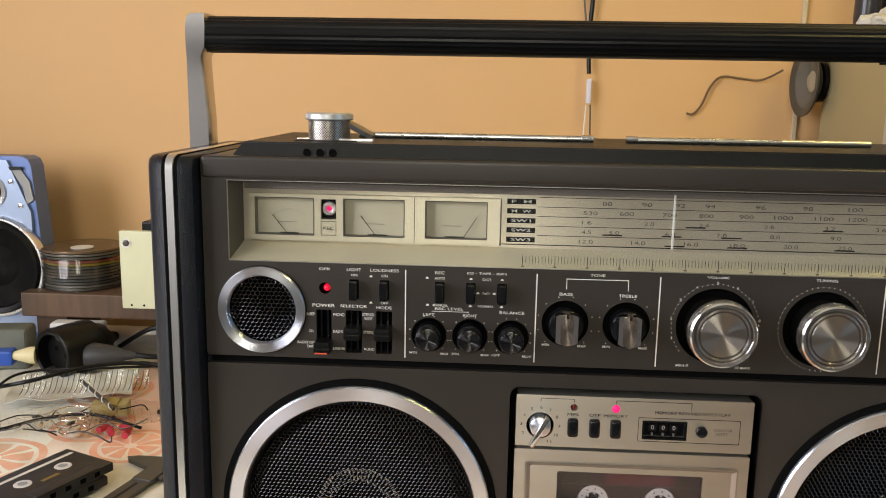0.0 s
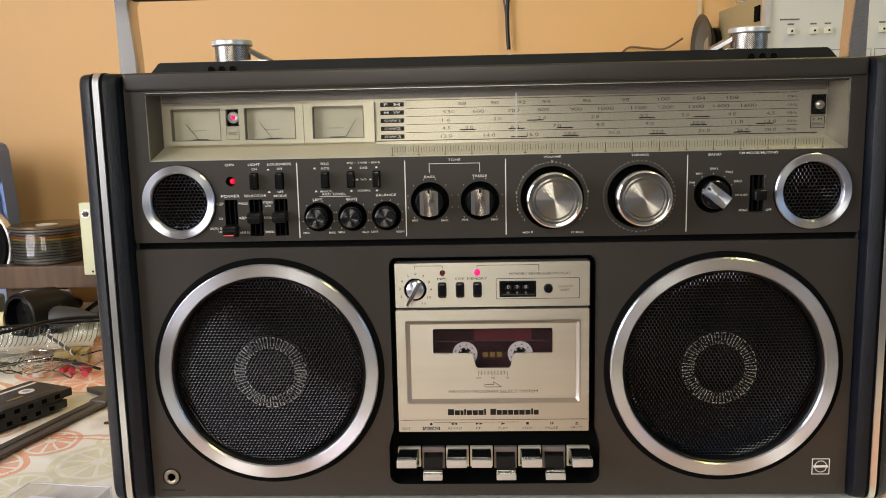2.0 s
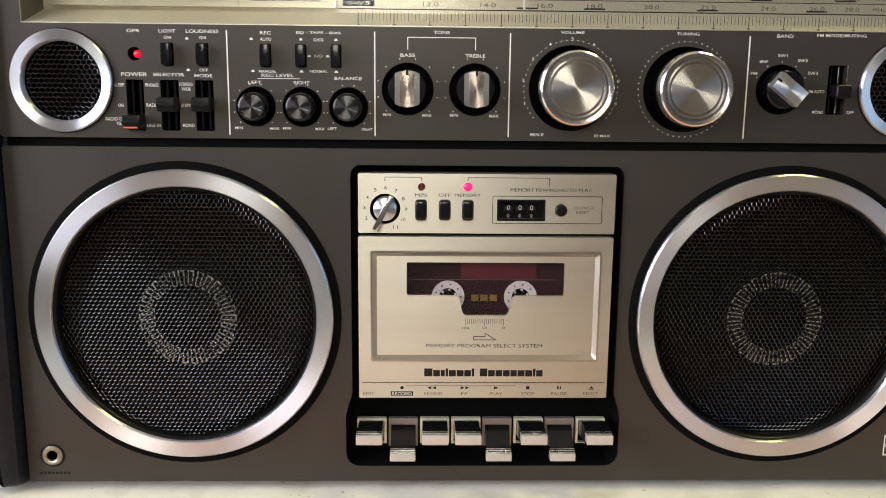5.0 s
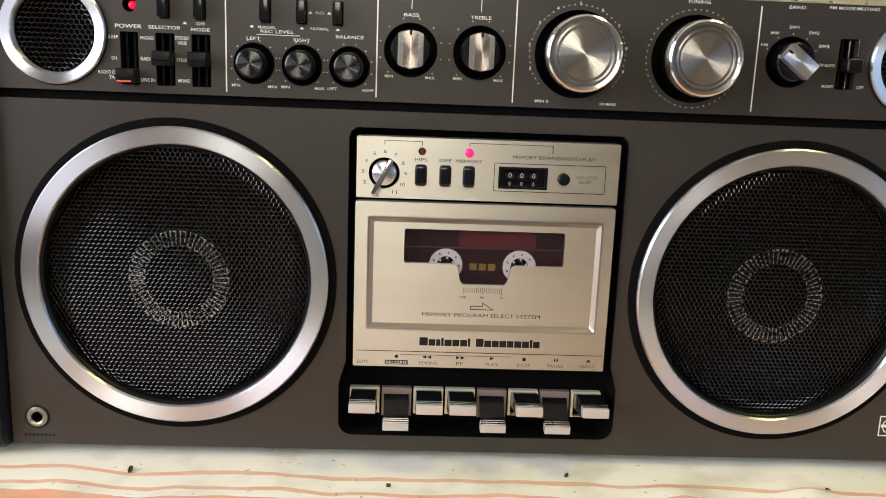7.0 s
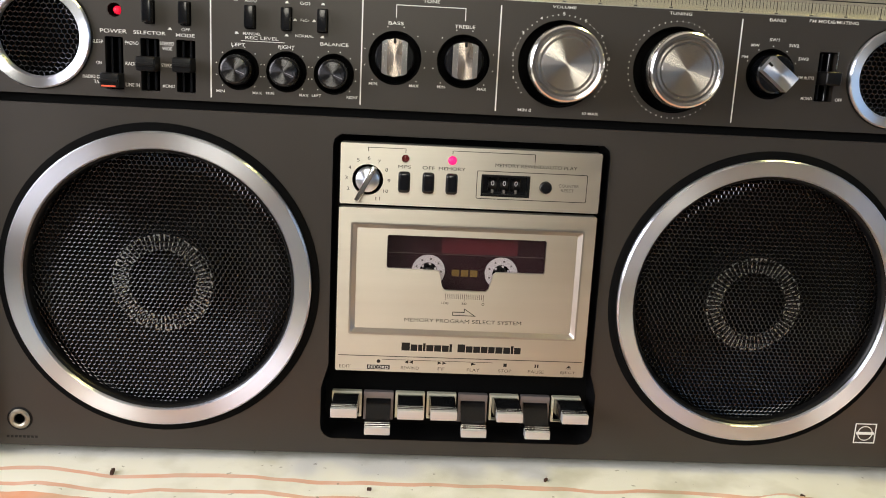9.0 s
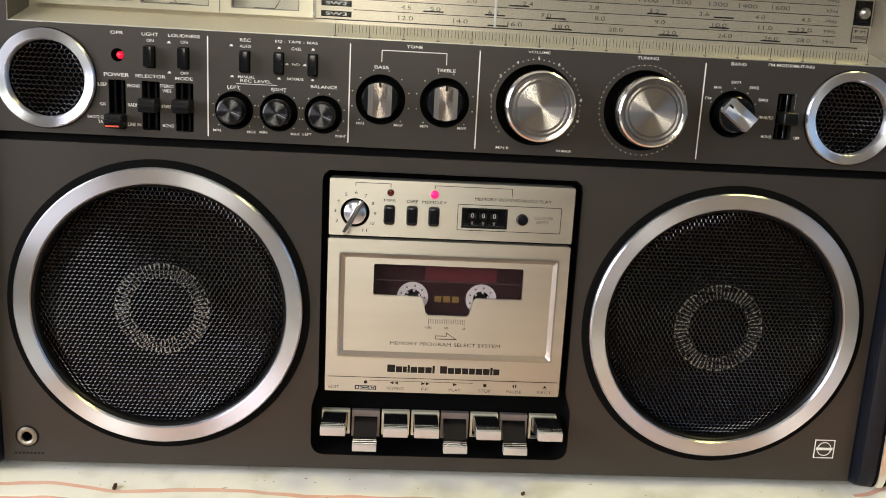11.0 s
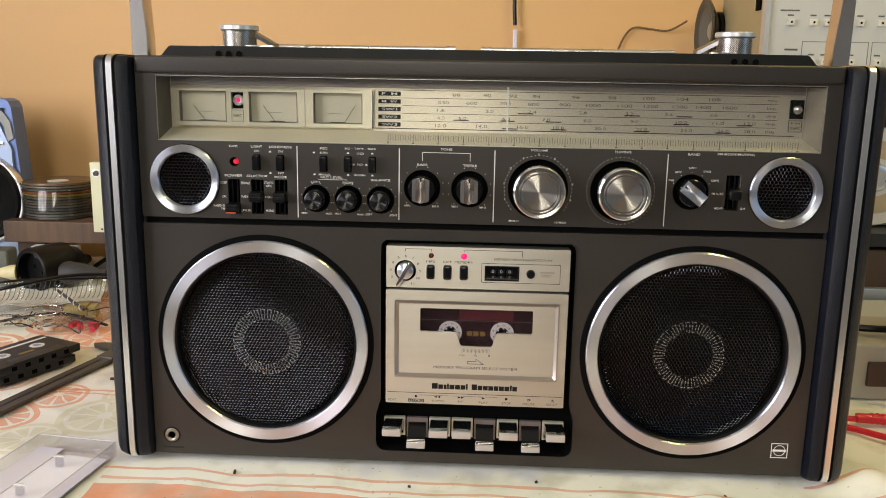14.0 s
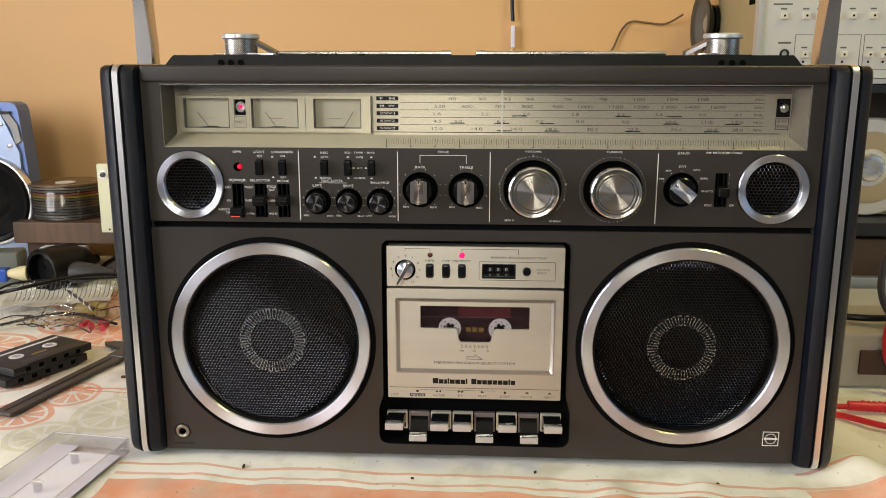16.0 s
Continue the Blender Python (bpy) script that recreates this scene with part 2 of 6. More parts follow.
def lettering(s, cx, cz, w, h, y, material, parent, name="lettering", deep=0.15):
    """Words on an upright face: centre, width and height in mm."""
    cu = bpy.data.curves.new("words", "FONT")
    cu.body, cu.align_x, cu.offset = s, "LEFT", 0.0025 if material is WHITEINK else 0.0
    ob = bpy.data.objects.new("words", cu)
    me = bpy.data.meshes.new_from_object(ob)
    bpy.data.objects.remove(ob)
    bpy.data.curves.remove(cu)
    co = np.empty(len(me.vertices) * 3)
    me.vertices.foreach_get("co", co)
    co = co.reshape(-1, 3)
    lo, hi = co.min(0), co.max(0)
    u = (co - lo) / np.maximum(hi - lo, 1e-6)
    out = np.stack([(cx + (u[:, 0] - 0.5) * w) / 1000, np.full(len(u), (y - deep) / 1000), (cz + (u[:, 1] - 0.5) * h) / 1000], 1)
    me.vertices.foreach_set("co", out.ravel())
    me.name = name
    me.materials.clear()
    me.materials.append(material)
    got = new(name, me)
    got.parent = parent
    return got


def bars(rects, y, material, parent, name="printed_line", deep=0.15):
    """Printed marks on an upright face: (x0, x1, z0, z1) in mm, joined."""
    bm = bmesh.new()
    for x0, x1, z0, z1 in rects:
        mmbox(x0, x1, y - deep, y + 0.05, z0, z1, bm=bm)
    return part(name, bm, material, parent)


def dots(points, r, y, material, parent, name="printed_dots"):
    bm = bmesh.new()
    for x, z in points:
        lathe([(0, y - 0.15), (r, y - 0.15), (r, y + 0.05)], x, z, 10, bm)
    return part(name, bm, material, parent)


def honeycomb(radius, pitch, wall, deep, dish=0.0):
    """Perforated sheet of six-sided holes, in mm, round the y axis."""
    bm = bmesh.new()
    rows = int(radius / (pitch * 0.866)) + 1
    out_r, in_r = pitch / math.sqrt(3), pitch / math.sqrt(3) - wall / 0.866 / 2
    key = {}

    def vert(x, z, y, tag):
        k = (round(x, 2), round(z, 2), tag)
        if k not in key:
            rr = math.hypot(x, z) / radius
            key[k] = bm.verts.new((x / 1000, (y + dish * rr * rr + 1.5 * max(0.0, (rr - 0.88) / 0.12) ** 2) / 1000, z / 1000))
        return key[k]

    for j in range(-rows, rows + 1):
        for i in range(-rows - 2, rows + 3):
            cx, cz = pitch * (i + 0.5 * (j % 2)), pitch * 0.866 * j
            if math.hypot(cx, cz) > radius:
                continue
            ang = [radians(30 + 60 * k) for k in range(6)]
            o = [vert(cx + out_r * math.cos(a), cz + out_r * math.sin(a), 0, 0) for a in ang]
            f = [vert(cx + in_r * math.cos(a), cz + in_r * math.sin(a), wall * 0.35, (i, j)) for a in ang]
            b = [vert(cx + in_r * math.cos(a), cz + in_r * math.sin(a), deep, (i, j, 1)) for a in ang]
            for k in range(6):
                q = (k + 1) % 6
                bm.faces.new((o[k], o[q], f[q], f[k]))
                bm.faces.new((f[k], f[q], b[q], b[k]))
    return bm


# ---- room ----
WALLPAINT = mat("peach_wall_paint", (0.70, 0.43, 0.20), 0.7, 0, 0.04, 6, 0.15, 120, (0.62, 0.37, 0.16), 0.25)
# walls out of view: dark grey chosen to give the metal contrasty reflections
SIDEPAINT = mat("unseen_wall_grey", (0.30, 0.30, 0.30), 0.8, 0, 0.05, 4)
CEILPAINT = mat("ceiling_paint", (0.75, 0.72, 0.66), 0.8, 0, 0.03, 4)
# floor out of view, kept dark so that the deck reflects less
FLOORM = mat("unseen_floor", (0.10, 0.095, 0.09), 0.5, 0, 0.2, 8)


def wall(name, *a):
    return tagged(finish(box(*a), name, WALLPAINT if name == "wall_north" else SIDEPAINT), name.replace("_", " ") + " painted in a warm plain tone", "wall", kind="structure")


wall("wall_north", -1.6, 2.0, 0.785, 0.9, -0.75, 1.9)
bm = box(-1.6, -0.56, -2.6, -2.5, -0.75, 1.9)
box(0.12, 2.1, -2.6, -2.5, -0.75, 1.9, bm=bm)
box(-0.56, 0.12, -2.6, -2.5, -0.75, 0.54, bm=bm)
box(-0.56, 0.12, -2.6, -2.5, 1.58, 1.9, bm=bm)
tagged(finish(bm, "wall_south", SIDEPAINT), "unseen grey wall round a window opening, toned for reflections", "wall", kind="structure")
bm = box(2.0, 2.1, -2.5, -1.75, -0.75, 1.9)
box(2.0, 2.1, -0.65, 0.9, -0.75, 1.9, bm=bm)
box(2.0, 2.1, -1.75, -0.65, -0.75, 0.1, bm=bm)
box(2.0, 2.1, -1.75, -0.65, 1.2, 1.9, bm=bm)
tagged(finish(bm, "wall_east", SIDEPAINT), "unseen grey side wall with a window opening, toned for reflections", "wall", kind="structure")
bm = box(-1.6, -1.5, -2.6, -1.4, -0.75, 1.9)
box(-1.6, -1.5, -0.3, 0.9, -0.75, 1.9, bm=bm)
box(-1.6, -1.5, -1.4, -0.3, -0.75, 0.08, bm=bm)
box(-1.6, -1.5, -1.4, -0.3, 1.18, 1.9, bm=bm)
tagged(finish(bm, "wall_west", SIDEPAINT), "unseen grey side wall with a window opening, toned for reflections", "wall", kind="structure")
tagged(finish(box(-2.1, 2.1, -2.6, 0.9, -0.85, -0.75), "floor", FLOORM), "unseen dark floor, toned for reflections in the metal", "floor", kind="structure")
tagged(finish(box(-2.1, 2.1, -2.6, 0.9, 1.9, 2.0), "ceiling", CEILPAINT), "plain off-white painted ceiling", "ceiling", kind="structure")

# ---- the radio recorder ----
radio = thing("boombox", "large dark brown and silver stereo radio cassette recorder on tablecloth", "radio")
HW = 268.5  # half the width of the front

# cabinet behind the front
bm = mmbox(-266, 266, 26, 150, 7, 331, 3)
cabinet = part("cabinet", bm, BLACK, radio, "black plastic cabinet behind the front", True)
for x in (-220, 220):
    for y in (20, 130):
        part("foot", lathe_z([(0, 0), (9, 0), (10, 1), (10, 8), (0, 8)], x, y, 24), BLACK, radio)

# lower front with the openings for the woofers and the tape deck
WOOF = ((-172.0, 106.3), (172.8, 106.3))
well = [(-77, 60), (-77, 188), (-76, 191.5), (-73, 194), (73, 194), (76, 191.5), (77, 188), (77, 60), (79.5, 52), (81, 46), (81, 23), (80.4, 20), (78.8, 17.4), (76.2, 15.7), (73, 15), (-73, 15), (-76.2, 15.7), (-78.8, 17.4), (-80.4, 20), (-81, 23), (-81, 46), (-79.5, 52)]
lower = part("lower_front", holed(round_rect(-HW, HW, 5, 203, 1.5, 3), [circle_pts(x, z, 86.5, 96) for x, z in WOOF] + [well, circle_pts(-254, 21.5, 4.6, 24)], 0, 14), PANEL, radio, "dark brown painted lower front panel")
part("front_seam", mmbox(-267, 267, 4, 14, 202, 209), MATTE, radio, "dark gap between the two front panels")

# control panel with the dial opening above
TWEET = ((-232.6, 238.4), (233.4, 238.6))
SMALL = ((-128.3, 225.6), (-102.9, 225.6), (-77.5, 225.6))
TONE = ((-45.0, 235.8), (-8.0, 235.8))
BIG = ((45.0, 237.0), (108.5, 237.0))
BANDK = (161.8, 237.5)
SLOTS = ((-198.5, -189), (-180, -170), (-161.2, -151.2))
holes = [[(-253, 269), (257, 269), (257, 319), (-253, 319)]]
holes += [circle_pts(x, z, 25, 64) for x, z in TWEET]
holes += [circle_pts(x, z, 10.8, 40) for x, z in SMALL] + [circle_pts(x, z, 14.2, 48) for x, z in TONE]
holes += [circle_pts(x, z, 23.2, 64) for x, z in BIG] + [circle_pts(*BANDK, 13.6, 48), circle_pts(-193, 253.2, 3.6, 24)]
holes += [round_rect(a, b, 212, 239.5, 0.6, 2) for a, b in SLOTS] + [round_rect(188.3, 198.6, 224, 251, 0.6, 2)]
control = part("control_panel", holed(round_rect(-HW, HW, 208, 333, 2, 3), holes, 0, 14), PANEL, radio, "dark brown control panel with white lettering")
part("brow", mmbox(-267.5, 267.5, -3.0, 2, 320.5, 333.5, 2.2, 4), PANEL, radio, "rounded brow over the dial window", True)
part("control_backing", mmbox(-266, 266, 14.2, 16, 208, 268), MATTE, radio)


# cheeks at the sides
def cheek(sign):
    prof = [(300, 150), (301, 20), (301.2, 4), (300, -2), (297, -6.5), (292, -10), (287.6, -12.2), (278.6, -12.2), (274, -11.5), (270.5, -9), (269.3, -5), (269.2, 4), (267.0, 5), (267.0, 150)]
    bm = bmesh.new()
    levels = [(4, 9), (5, 5), (7, 2.5), (11, 0.8), (16, 0), (325, 0), (328.5, 0.8), (331, 2.4), (332.6, 4.6), (333.4, 8)]
    rings = []
    for z, ins in levels:
        ring = []
        for x, y in prof:
            yy = y + ins if y < 60 else y
            xx = min(x, 301.5 - ins * 0.55) if x > 284 else x
            ring.append(bm.verts.new((sign * xx / 1000, yy / 1000, z / 1000)))
        rings.append(ring)
    n = len(prof)
    for a, b in zip(rings, rings[1:]):
        for i in range(n):
            bm.faces.new((a[i], a[(i + 1) % n], b[(i + 1) % n], b[i]))
    bm.faces.new(rings[0])
    bm.faces.new(rings[-1])
    ob = part("side_cheek", bm, VINYL, radio, "side cheek in grained blue-black vinyl", True)
    path = [(120, 334.4), (-4.5, 334.4), (-8.2, 333.5), (-10.7, 331.7), (-12.5, 328.8), (-13.2, 325), (-13.2, 18), (-12.6, 11), (-10.9, 7), (-8.6, 4.8), (-4.6, 3.4), (8, 3.0)]

    def strip(x0, x1, low):
        bm = bmesh.new()
        strips = []
        for y, z in path:
            dz = -1.0 if z > 170 else 1.0
            yy, zz = y + low, z + low * dz * 0.7
            strips.append([bm.verts.new((sign * x / 1000, (yy + dy) / 1000, (zz + d) / 1000)) for x, dy, d in ((x1 + 0.8, 1.8, dz), (x1, 0, 0), (x0, 0, 0), (x0 - 0.8, 1.8, dz))])
        for a, b in zip(strips, strips[1:]):
            for i in range(3):
                bm.faces.new((a[i], a[i + 1], b[i + 1], b[i]))
        return bm

    part("trim_channel", strip(278.9, 288.0, 0.7), MATTE, ob, "black channel beside the trim", True)
    part("cheek_trim", strip(281.0, 285.5, 0.0), TRIMM, ob, "satin silver trim strip", True)


cheek(-1)
cheek(1)

# ---- woofers ----
grille_mesh = None
tabs_mesh = None
for x, z in WOOF:
    w = part("woofer", lathe([(84.6, 1.0), (84.6, -3.2), (83.7, -4.3), (75.7, -3.5), (75.0, -2.6), (74.4, 3), (78, 4), (86, 4)], 0, 0, 128), SPUN, radio, "woofer with a spun aluminium ring and black perforated grille", True)
    w.location = (x / 1000, 0, z / 1000)
    part("gasket", lathe([(89.2, 0.3), (89.0, -0.7), (88.0, -1.3), (85.0, -1.5), (84.2, 0.5), (84.5, 8), (86.6, 8)], 0, 0, 96), MATTE, w, "black rubber surround", True)
    part("inner_rim", lathe([(75.0, -1.8), (74.0, -1.2), (73.0, 1.0), (72.4, 7), (74.5, 8)], 0, 0, 96), BLACK, w, "", True)
    if grille_mesh is None:
        g = part("grille", honeycomb(74.0, 2.75, 0.62, 0.8, 1.0), MESHM, w, "black perforated metal grille")
        grille_mesh = g.data
    else:
        g = new("grille", grille_mesh)
        g.parent = w
        g["label"] = "black perforated metal grille"
    g.location = (0, 0.0012, 0)
    part("cone", lathe([(86, 11), (78, 10.5), (75, 10), (70, 9.5), (66, 12), (40, 22), (33, 25), (0, 25)], 0, 0, 64), CONE, w, "black paper cone", True)
    part("dust_cap", lathe([(31, 24), (24, 18), (14, 14.5), (0, 13)], 0, 0, 48), CONE, w, "", True)
    bm = bmesh.new()
    for k in range(30):
        a = 2 * math.pi * k / 30
        for r0, r1, h0, h1 in ((19.2, 19.9, -0.06, 0.06), (27.4, 28.3, -0.072, 0.072), (19.9, 27.4, -0.072, -0.042), (19.9, 27.4, 0.042, 0.072)):
            y0 = 6.0 + 0.25 * math.sin(k * 2.1)
            bm.faces.new([bm.verts.new((r * math.cos(a + t) / 1000, y0 / 1000, r * math.sin(a + t) / 1000)) for r, t in ((r0, h0), (r0, h1), (r1, h1), (r1, h0))])
    part("silver_ring", bm, TABSM, w, "ring of small silver tabs behind the grille").location = (-0.0006, 0, -0.0022)
    part("ring_plate", lathe([(18.6, 7.4), (29.0, 7.6), (29.0, 9), (18.6, 9)], 0, 0, 48), BLACK, w).location = (-0.0006, 0, -0.0022)

# ---- tweeters ----
for x, z in TWEET:
    t = part("tweeter", lathe([(27.4, 0.5), (27.4, -2.2), (26.8, -3.0), (22.2, -2.4), (21.6, -1.6), (21.2, 2), (24.6, 3)], 0, 0, 96), SPUN, radio, "tweeter with a bright ring and black grille", True)
    t.location = (x / 1000, 0, z / 1000)
    part("gasket", lathe([(28.2, 0.2), (28.0, -0.5), (27.2, -0.8), (27.2, 0.4)], 0, 0, 72), BLACK, t)
    g = part("grille", honeycomb(21.6, 2.9, 0.62, 0.7, 0.6), MESHM, t, "black perforated metal grille")
    g.location = (0, 0.0005, 0)
    part("cone", lathe([(25, 5), (21, 6), (15, 15), (11, 19), (8, 21)], 0, 0, 40), MATTE, t, "black horn", True)
    part("dome", lathe([(9, 22), (8, 19.5), (6, 17.6), (3.2, 16.4), (0, 16)], 0, 0, 32), GLOSSY, t, "glossy black dome", True)


# ---- knobs ----
def knob_seat(name, x, z, r, deep, parent):
    return part(name, lathe([(r + 0.1, -0.1), (r - 0.5, 0.6), (r - 0.8, deep), (0, deep)], x, z, 56), MATTE, parent, "black recess round the knob")


for x, z in SMALL:
    k = part("rotary_knob", lathe([(0, -12.6), (6.4, -12.4), (7.2, -12.0), (7.6, -11), (8.4, 2), (8.4, 4)], 0, 0, 40), GLOSSY, radio, "small glossy black rotary knob", True)
    k.location = (x / 1000, 0, z / 1000)
    part("knob_cap", lathe([(0, -12.72), (6.3, -12.6), (6.5, -12.35)], 0, 0, 40), DARKSPUN, k, "dark spun metal cap", True)
    part("knob_line", mmbox(0.8, 5.6, -12.9, -12.3, -0.11, 0.11), COUNTW, k).rotation_euler = (0, radians(22), 0)
    knob_seat("knob_recess", x, z, 10.8, 5, radio)
for x, z in TONE:
    k = part("tone_knob", lathe([(0, -9), (9.6, -9), (10.2, -8.4), (10.4, -7.6), (10.6, 3)], 0, 0, 48), GLOSSY, radio, "silver tone knob with a raised grip bar", True)
    k.location = (x / 1000, 0, z / 1000)
    g = [(-5.8, -8.2), (-5.8, 8.2), (-4, 9.3), (0, 10), (4, 9.3), (5.8, 8.2), (5.8, -8.2), (4, -9.3), (0, -10), (-4, -9.3)]
    part("grip_bar", holed([(px * 0.66, pz * 0.98) for px, pz in g], [], -16.5, -8.6), GRIPM, k, "metal grip face with a brown reflection in its colour")
    part("grip_edge", holed([(px * 1.14, pz * 0.96) for px, pz in g], [], -15.3, -8.7), CHROME, k, "chrome edges of the grip bar")
    part("pointer", mmbox(-0.7, 0.7, -16.8, -15.5, 7.2, 9.8), DARKINK, k)
    knob_seat("knob_recess", x, z, 14.2, 6, radio)
for x, z in BIG:
    prof = [(0, -20.2), (13.2, -20.2), (13.6, -19.6), (14.2, -19.6), (14.6, -20.4), (15.6, -20.4), (15.9, -19.9), (16.4, -19.9), (16.8, -20.6), (19.2, -20.6), (19.7, -20.0), (19.7, -13), (18, -12)]
    k = part("large_knob", lathe(prof, 0, 0, 96), KNOBM, radio, "large spun silver knob with a ribbed edge", True)
    k.location = (x / 1000, 0, z / 1000)
    bm = bmesh.new()
    for i in range(90):
        a = 2 * math.pi * i / 90
        vs = len(bm.verts)
        q = [(19.5 + d, a + s) for d, s in ((0.1, -0.022), (0.55, 0), (0.1, 0.022))]
        f = [bm.verts.new((r * math.cos(t) / 1000, -0.0178, r * math.sin(t) / 1000)) for r, t in q]
        b = [bm.verts.new((r * math.cos(t) / 1000, -0.0132, r * math.sin(t) / 1000)) for r, t in q]
        for u in range(2):
            bm.faces.new((f[u], f[u + 1], b[u + 1], b[u]))
        bm.faces.new(f)
    part("ribbed_edge", bm, CHROME, k, "finely ribbed chrome edge")
    part("knob_rim", lathe([(16.5, -20.1), (17.1, -21.2), (18.6, -21.5), (19.5, -20.8), (19.8, -19.4)], 0, 0, 96), CHROME, k, "polished rim of the knob", True)
    part("cap_groove", lathe([(15.85, -20.0), (16.45, -20.0)], 0, 0, 72), KNOBDARK, k)
    part("cap_groove", lathe([(13.5, -19.7), (14.25, -19.7)], 0, 0, 72), KNOBDARK, k)
    part("knob_skirt", lathe([(19.0, -13), (17.5, -4), (17.5, 4)], 0, 0, 64), MATTE, k, "black skirt under the cap", True)
    knob_seat("knob_recess", x, z, 23.2, 7, radio)
k = part("band_knob", lathe([(0, -8), (9.6, -8), (10.4, -7.2), (10.8, 3)], 0, 0, 48), GLOSSY, radio, "silver band selector with a slanted grip bar", True)
k.location, k.rotation_euler = (BANDK[0] / 1000, 0, BANDK[1] / 1000), (0, radians(-52), 0)
part("grip_bar", holed([(-4.8, -9), (-4.8, 9), (4.8, 9), (4.8, -9)], [], -14, -7.6), SPUN, k, "spun silver grip bar")
part("pointer", mmbox(-0.6, 0.6, -14.3, -13, 6.6, 9.1), DARKINK, k)
knob_seat("knob_recess", *BANDK, 13.6, 6, radio)


# ---- switches ----
def push_button(x0, x1, z0, z1, parent, deep=7, material=BLACK):
    b = part("push_button", mmbox(x0, x1, -deep, 3, z0, z1, 0.9, 3), material, parent, "black push button", True)
    part("button_frame", holed(round_rect(x0 - 0.5, x1 + 0.5, z0 - 0.5, z1 + 0.5, 0.6, 2), [round_rect(x0 + 0.1, x1 - 0.1, z0 + 0.1, z1 - 0.1, 0.5, 2)], -0.35, 0.5), MATTE, parent)
    return b


for x0 in (-177.8, -159.0, -125.0, -106.0, -87.0):
    push_button(x0 + 0.6, x0 + 5.4, 247.4, 258.8, radio, material=GLOSSY)
for (a, b), zc, mark in zip(SLOTS, (216.5, 226.0, 226.2), (1, 0, 0)):
    c = (a + b) / 2
    part("switch_slot", mmbox(a - 1, b + 1, 9, 10, 211, 240.5), MATTE, radio, "dark slot of a slide switch")
    for s in (-1, 1):
        part("slot_rail", mmbox(c + s * 2.1 - 0.7, c + s * 2.1 + 0.7, 2.5, 9, 212, 239.5, 0.3, 1), GLOSSY, radio)
    s = part("slide_lever", mmbox(c - 5.3, c + 4.9, -9, 5, zc - 3.6, zc + 4.2, 1.5, 3), BLACK, radio, "ribbed black slide lever", True)
    part("lever_ridge", mmbox(c - 5.0, c + 4.6, -10.2, -8.6, zc - 0.9, zc + 0.9, 0.5, 2), BLACK, s)
    if mark:
        part("lever_mark", mmbox(c - 4.2, c + 3.2, -9.2, -8.8, zc - 3.0, zc - 2.2), REDINK, s, "orange mark")
part("switch_slot", mmbox(187.5, 199.5, 9, 10, 223, 252), MATTE, radio, "dark slot of a slide switch")
for s in (-1, 1):
    part("slot_rail", mmbox(193.4 + s * 2.2 - 0.7, 193.4 + s * 2.2 + 0.7, 2.5, 9, 224.5, 250.5, 0.3, 1), GLOSSY, radio)
part("slide_lever", mmbox(189.6, 198.4, -9, 5, 233, 240.5, 1.5, 3), BLACK, radio, "ribbed black slide lever", True)
part("slot_highlight", mmbox(198.5, 199.0, -0.4, 0.2, 242, 251), SATIN, radio)

# operation lamp
part("lamp_recess", lathe([(3.7, -0.1), (3.4, 1), (3.2, 6), (0, 6)], -193, 253.2, 28), MATTE, radio)
part("operation_lamp", lathe([(2.2, 5), (2.1, 1.6), (1.6, 0.6), (0.8, 0.1), (0, 0)], -192.0, 253.2, 24), REDLED, radio, "lit red operation lamp", True)
# headphone socket
s = part("headphone_socket", lathe([(6.0, 0), (6.0, -0.8), (5.2, -1.5), (4.2, -1.6), (3.2, -1.0), (2.9, 1.5), (2.6, 9), (0, 9)], -254, 21.5, 40), mat("dull_socket", (0.36, 0.33, 0.27), 0.42, 1, 0.2, 200), radio, "dull chrome headphone socket", True)
part("socket_hole", lathe([(2.7, -0.2), (2.5, 6), (0, 6)], -254, 21.5, 24), MATTE, s)
part("socket_surround", lathe([(7.2, -0.12), (6.0, -0.5), (6.0, 0.5)], -254, 21.5, 40), BLACK, s)
bars([(-262 + i * 2.3, -260.5 + i * 2.3, 9.6, 11.0) for i in range(8)], 0, DARKINK, radio, "printed_bars")
# emblem: plain square, ring and bar
e = part("emblem", holed([(242.7, 20.8), (256.1, 20.8), (256.1, 33.6), (242.7, 33.6)], [[(243.3, 21.4), (255.5, 21.4), (255.5, 33.0), (243.3, 33.0)]], -0.2, 0.1), WHITEINK, radio, "white square outline emblem")
part("emblem_ring", holed(circle_pts(249.4, 27.2, 4.7, 40), [circle_pts(249.4, 27.2, 4.2, 40)], -0.2, 0.1), WHITEINK, e)
part("emblem_bar", mmbox(243.9, 254.9, -0.22, 0.1, 26.4, 28.1), WHITEINK, e)

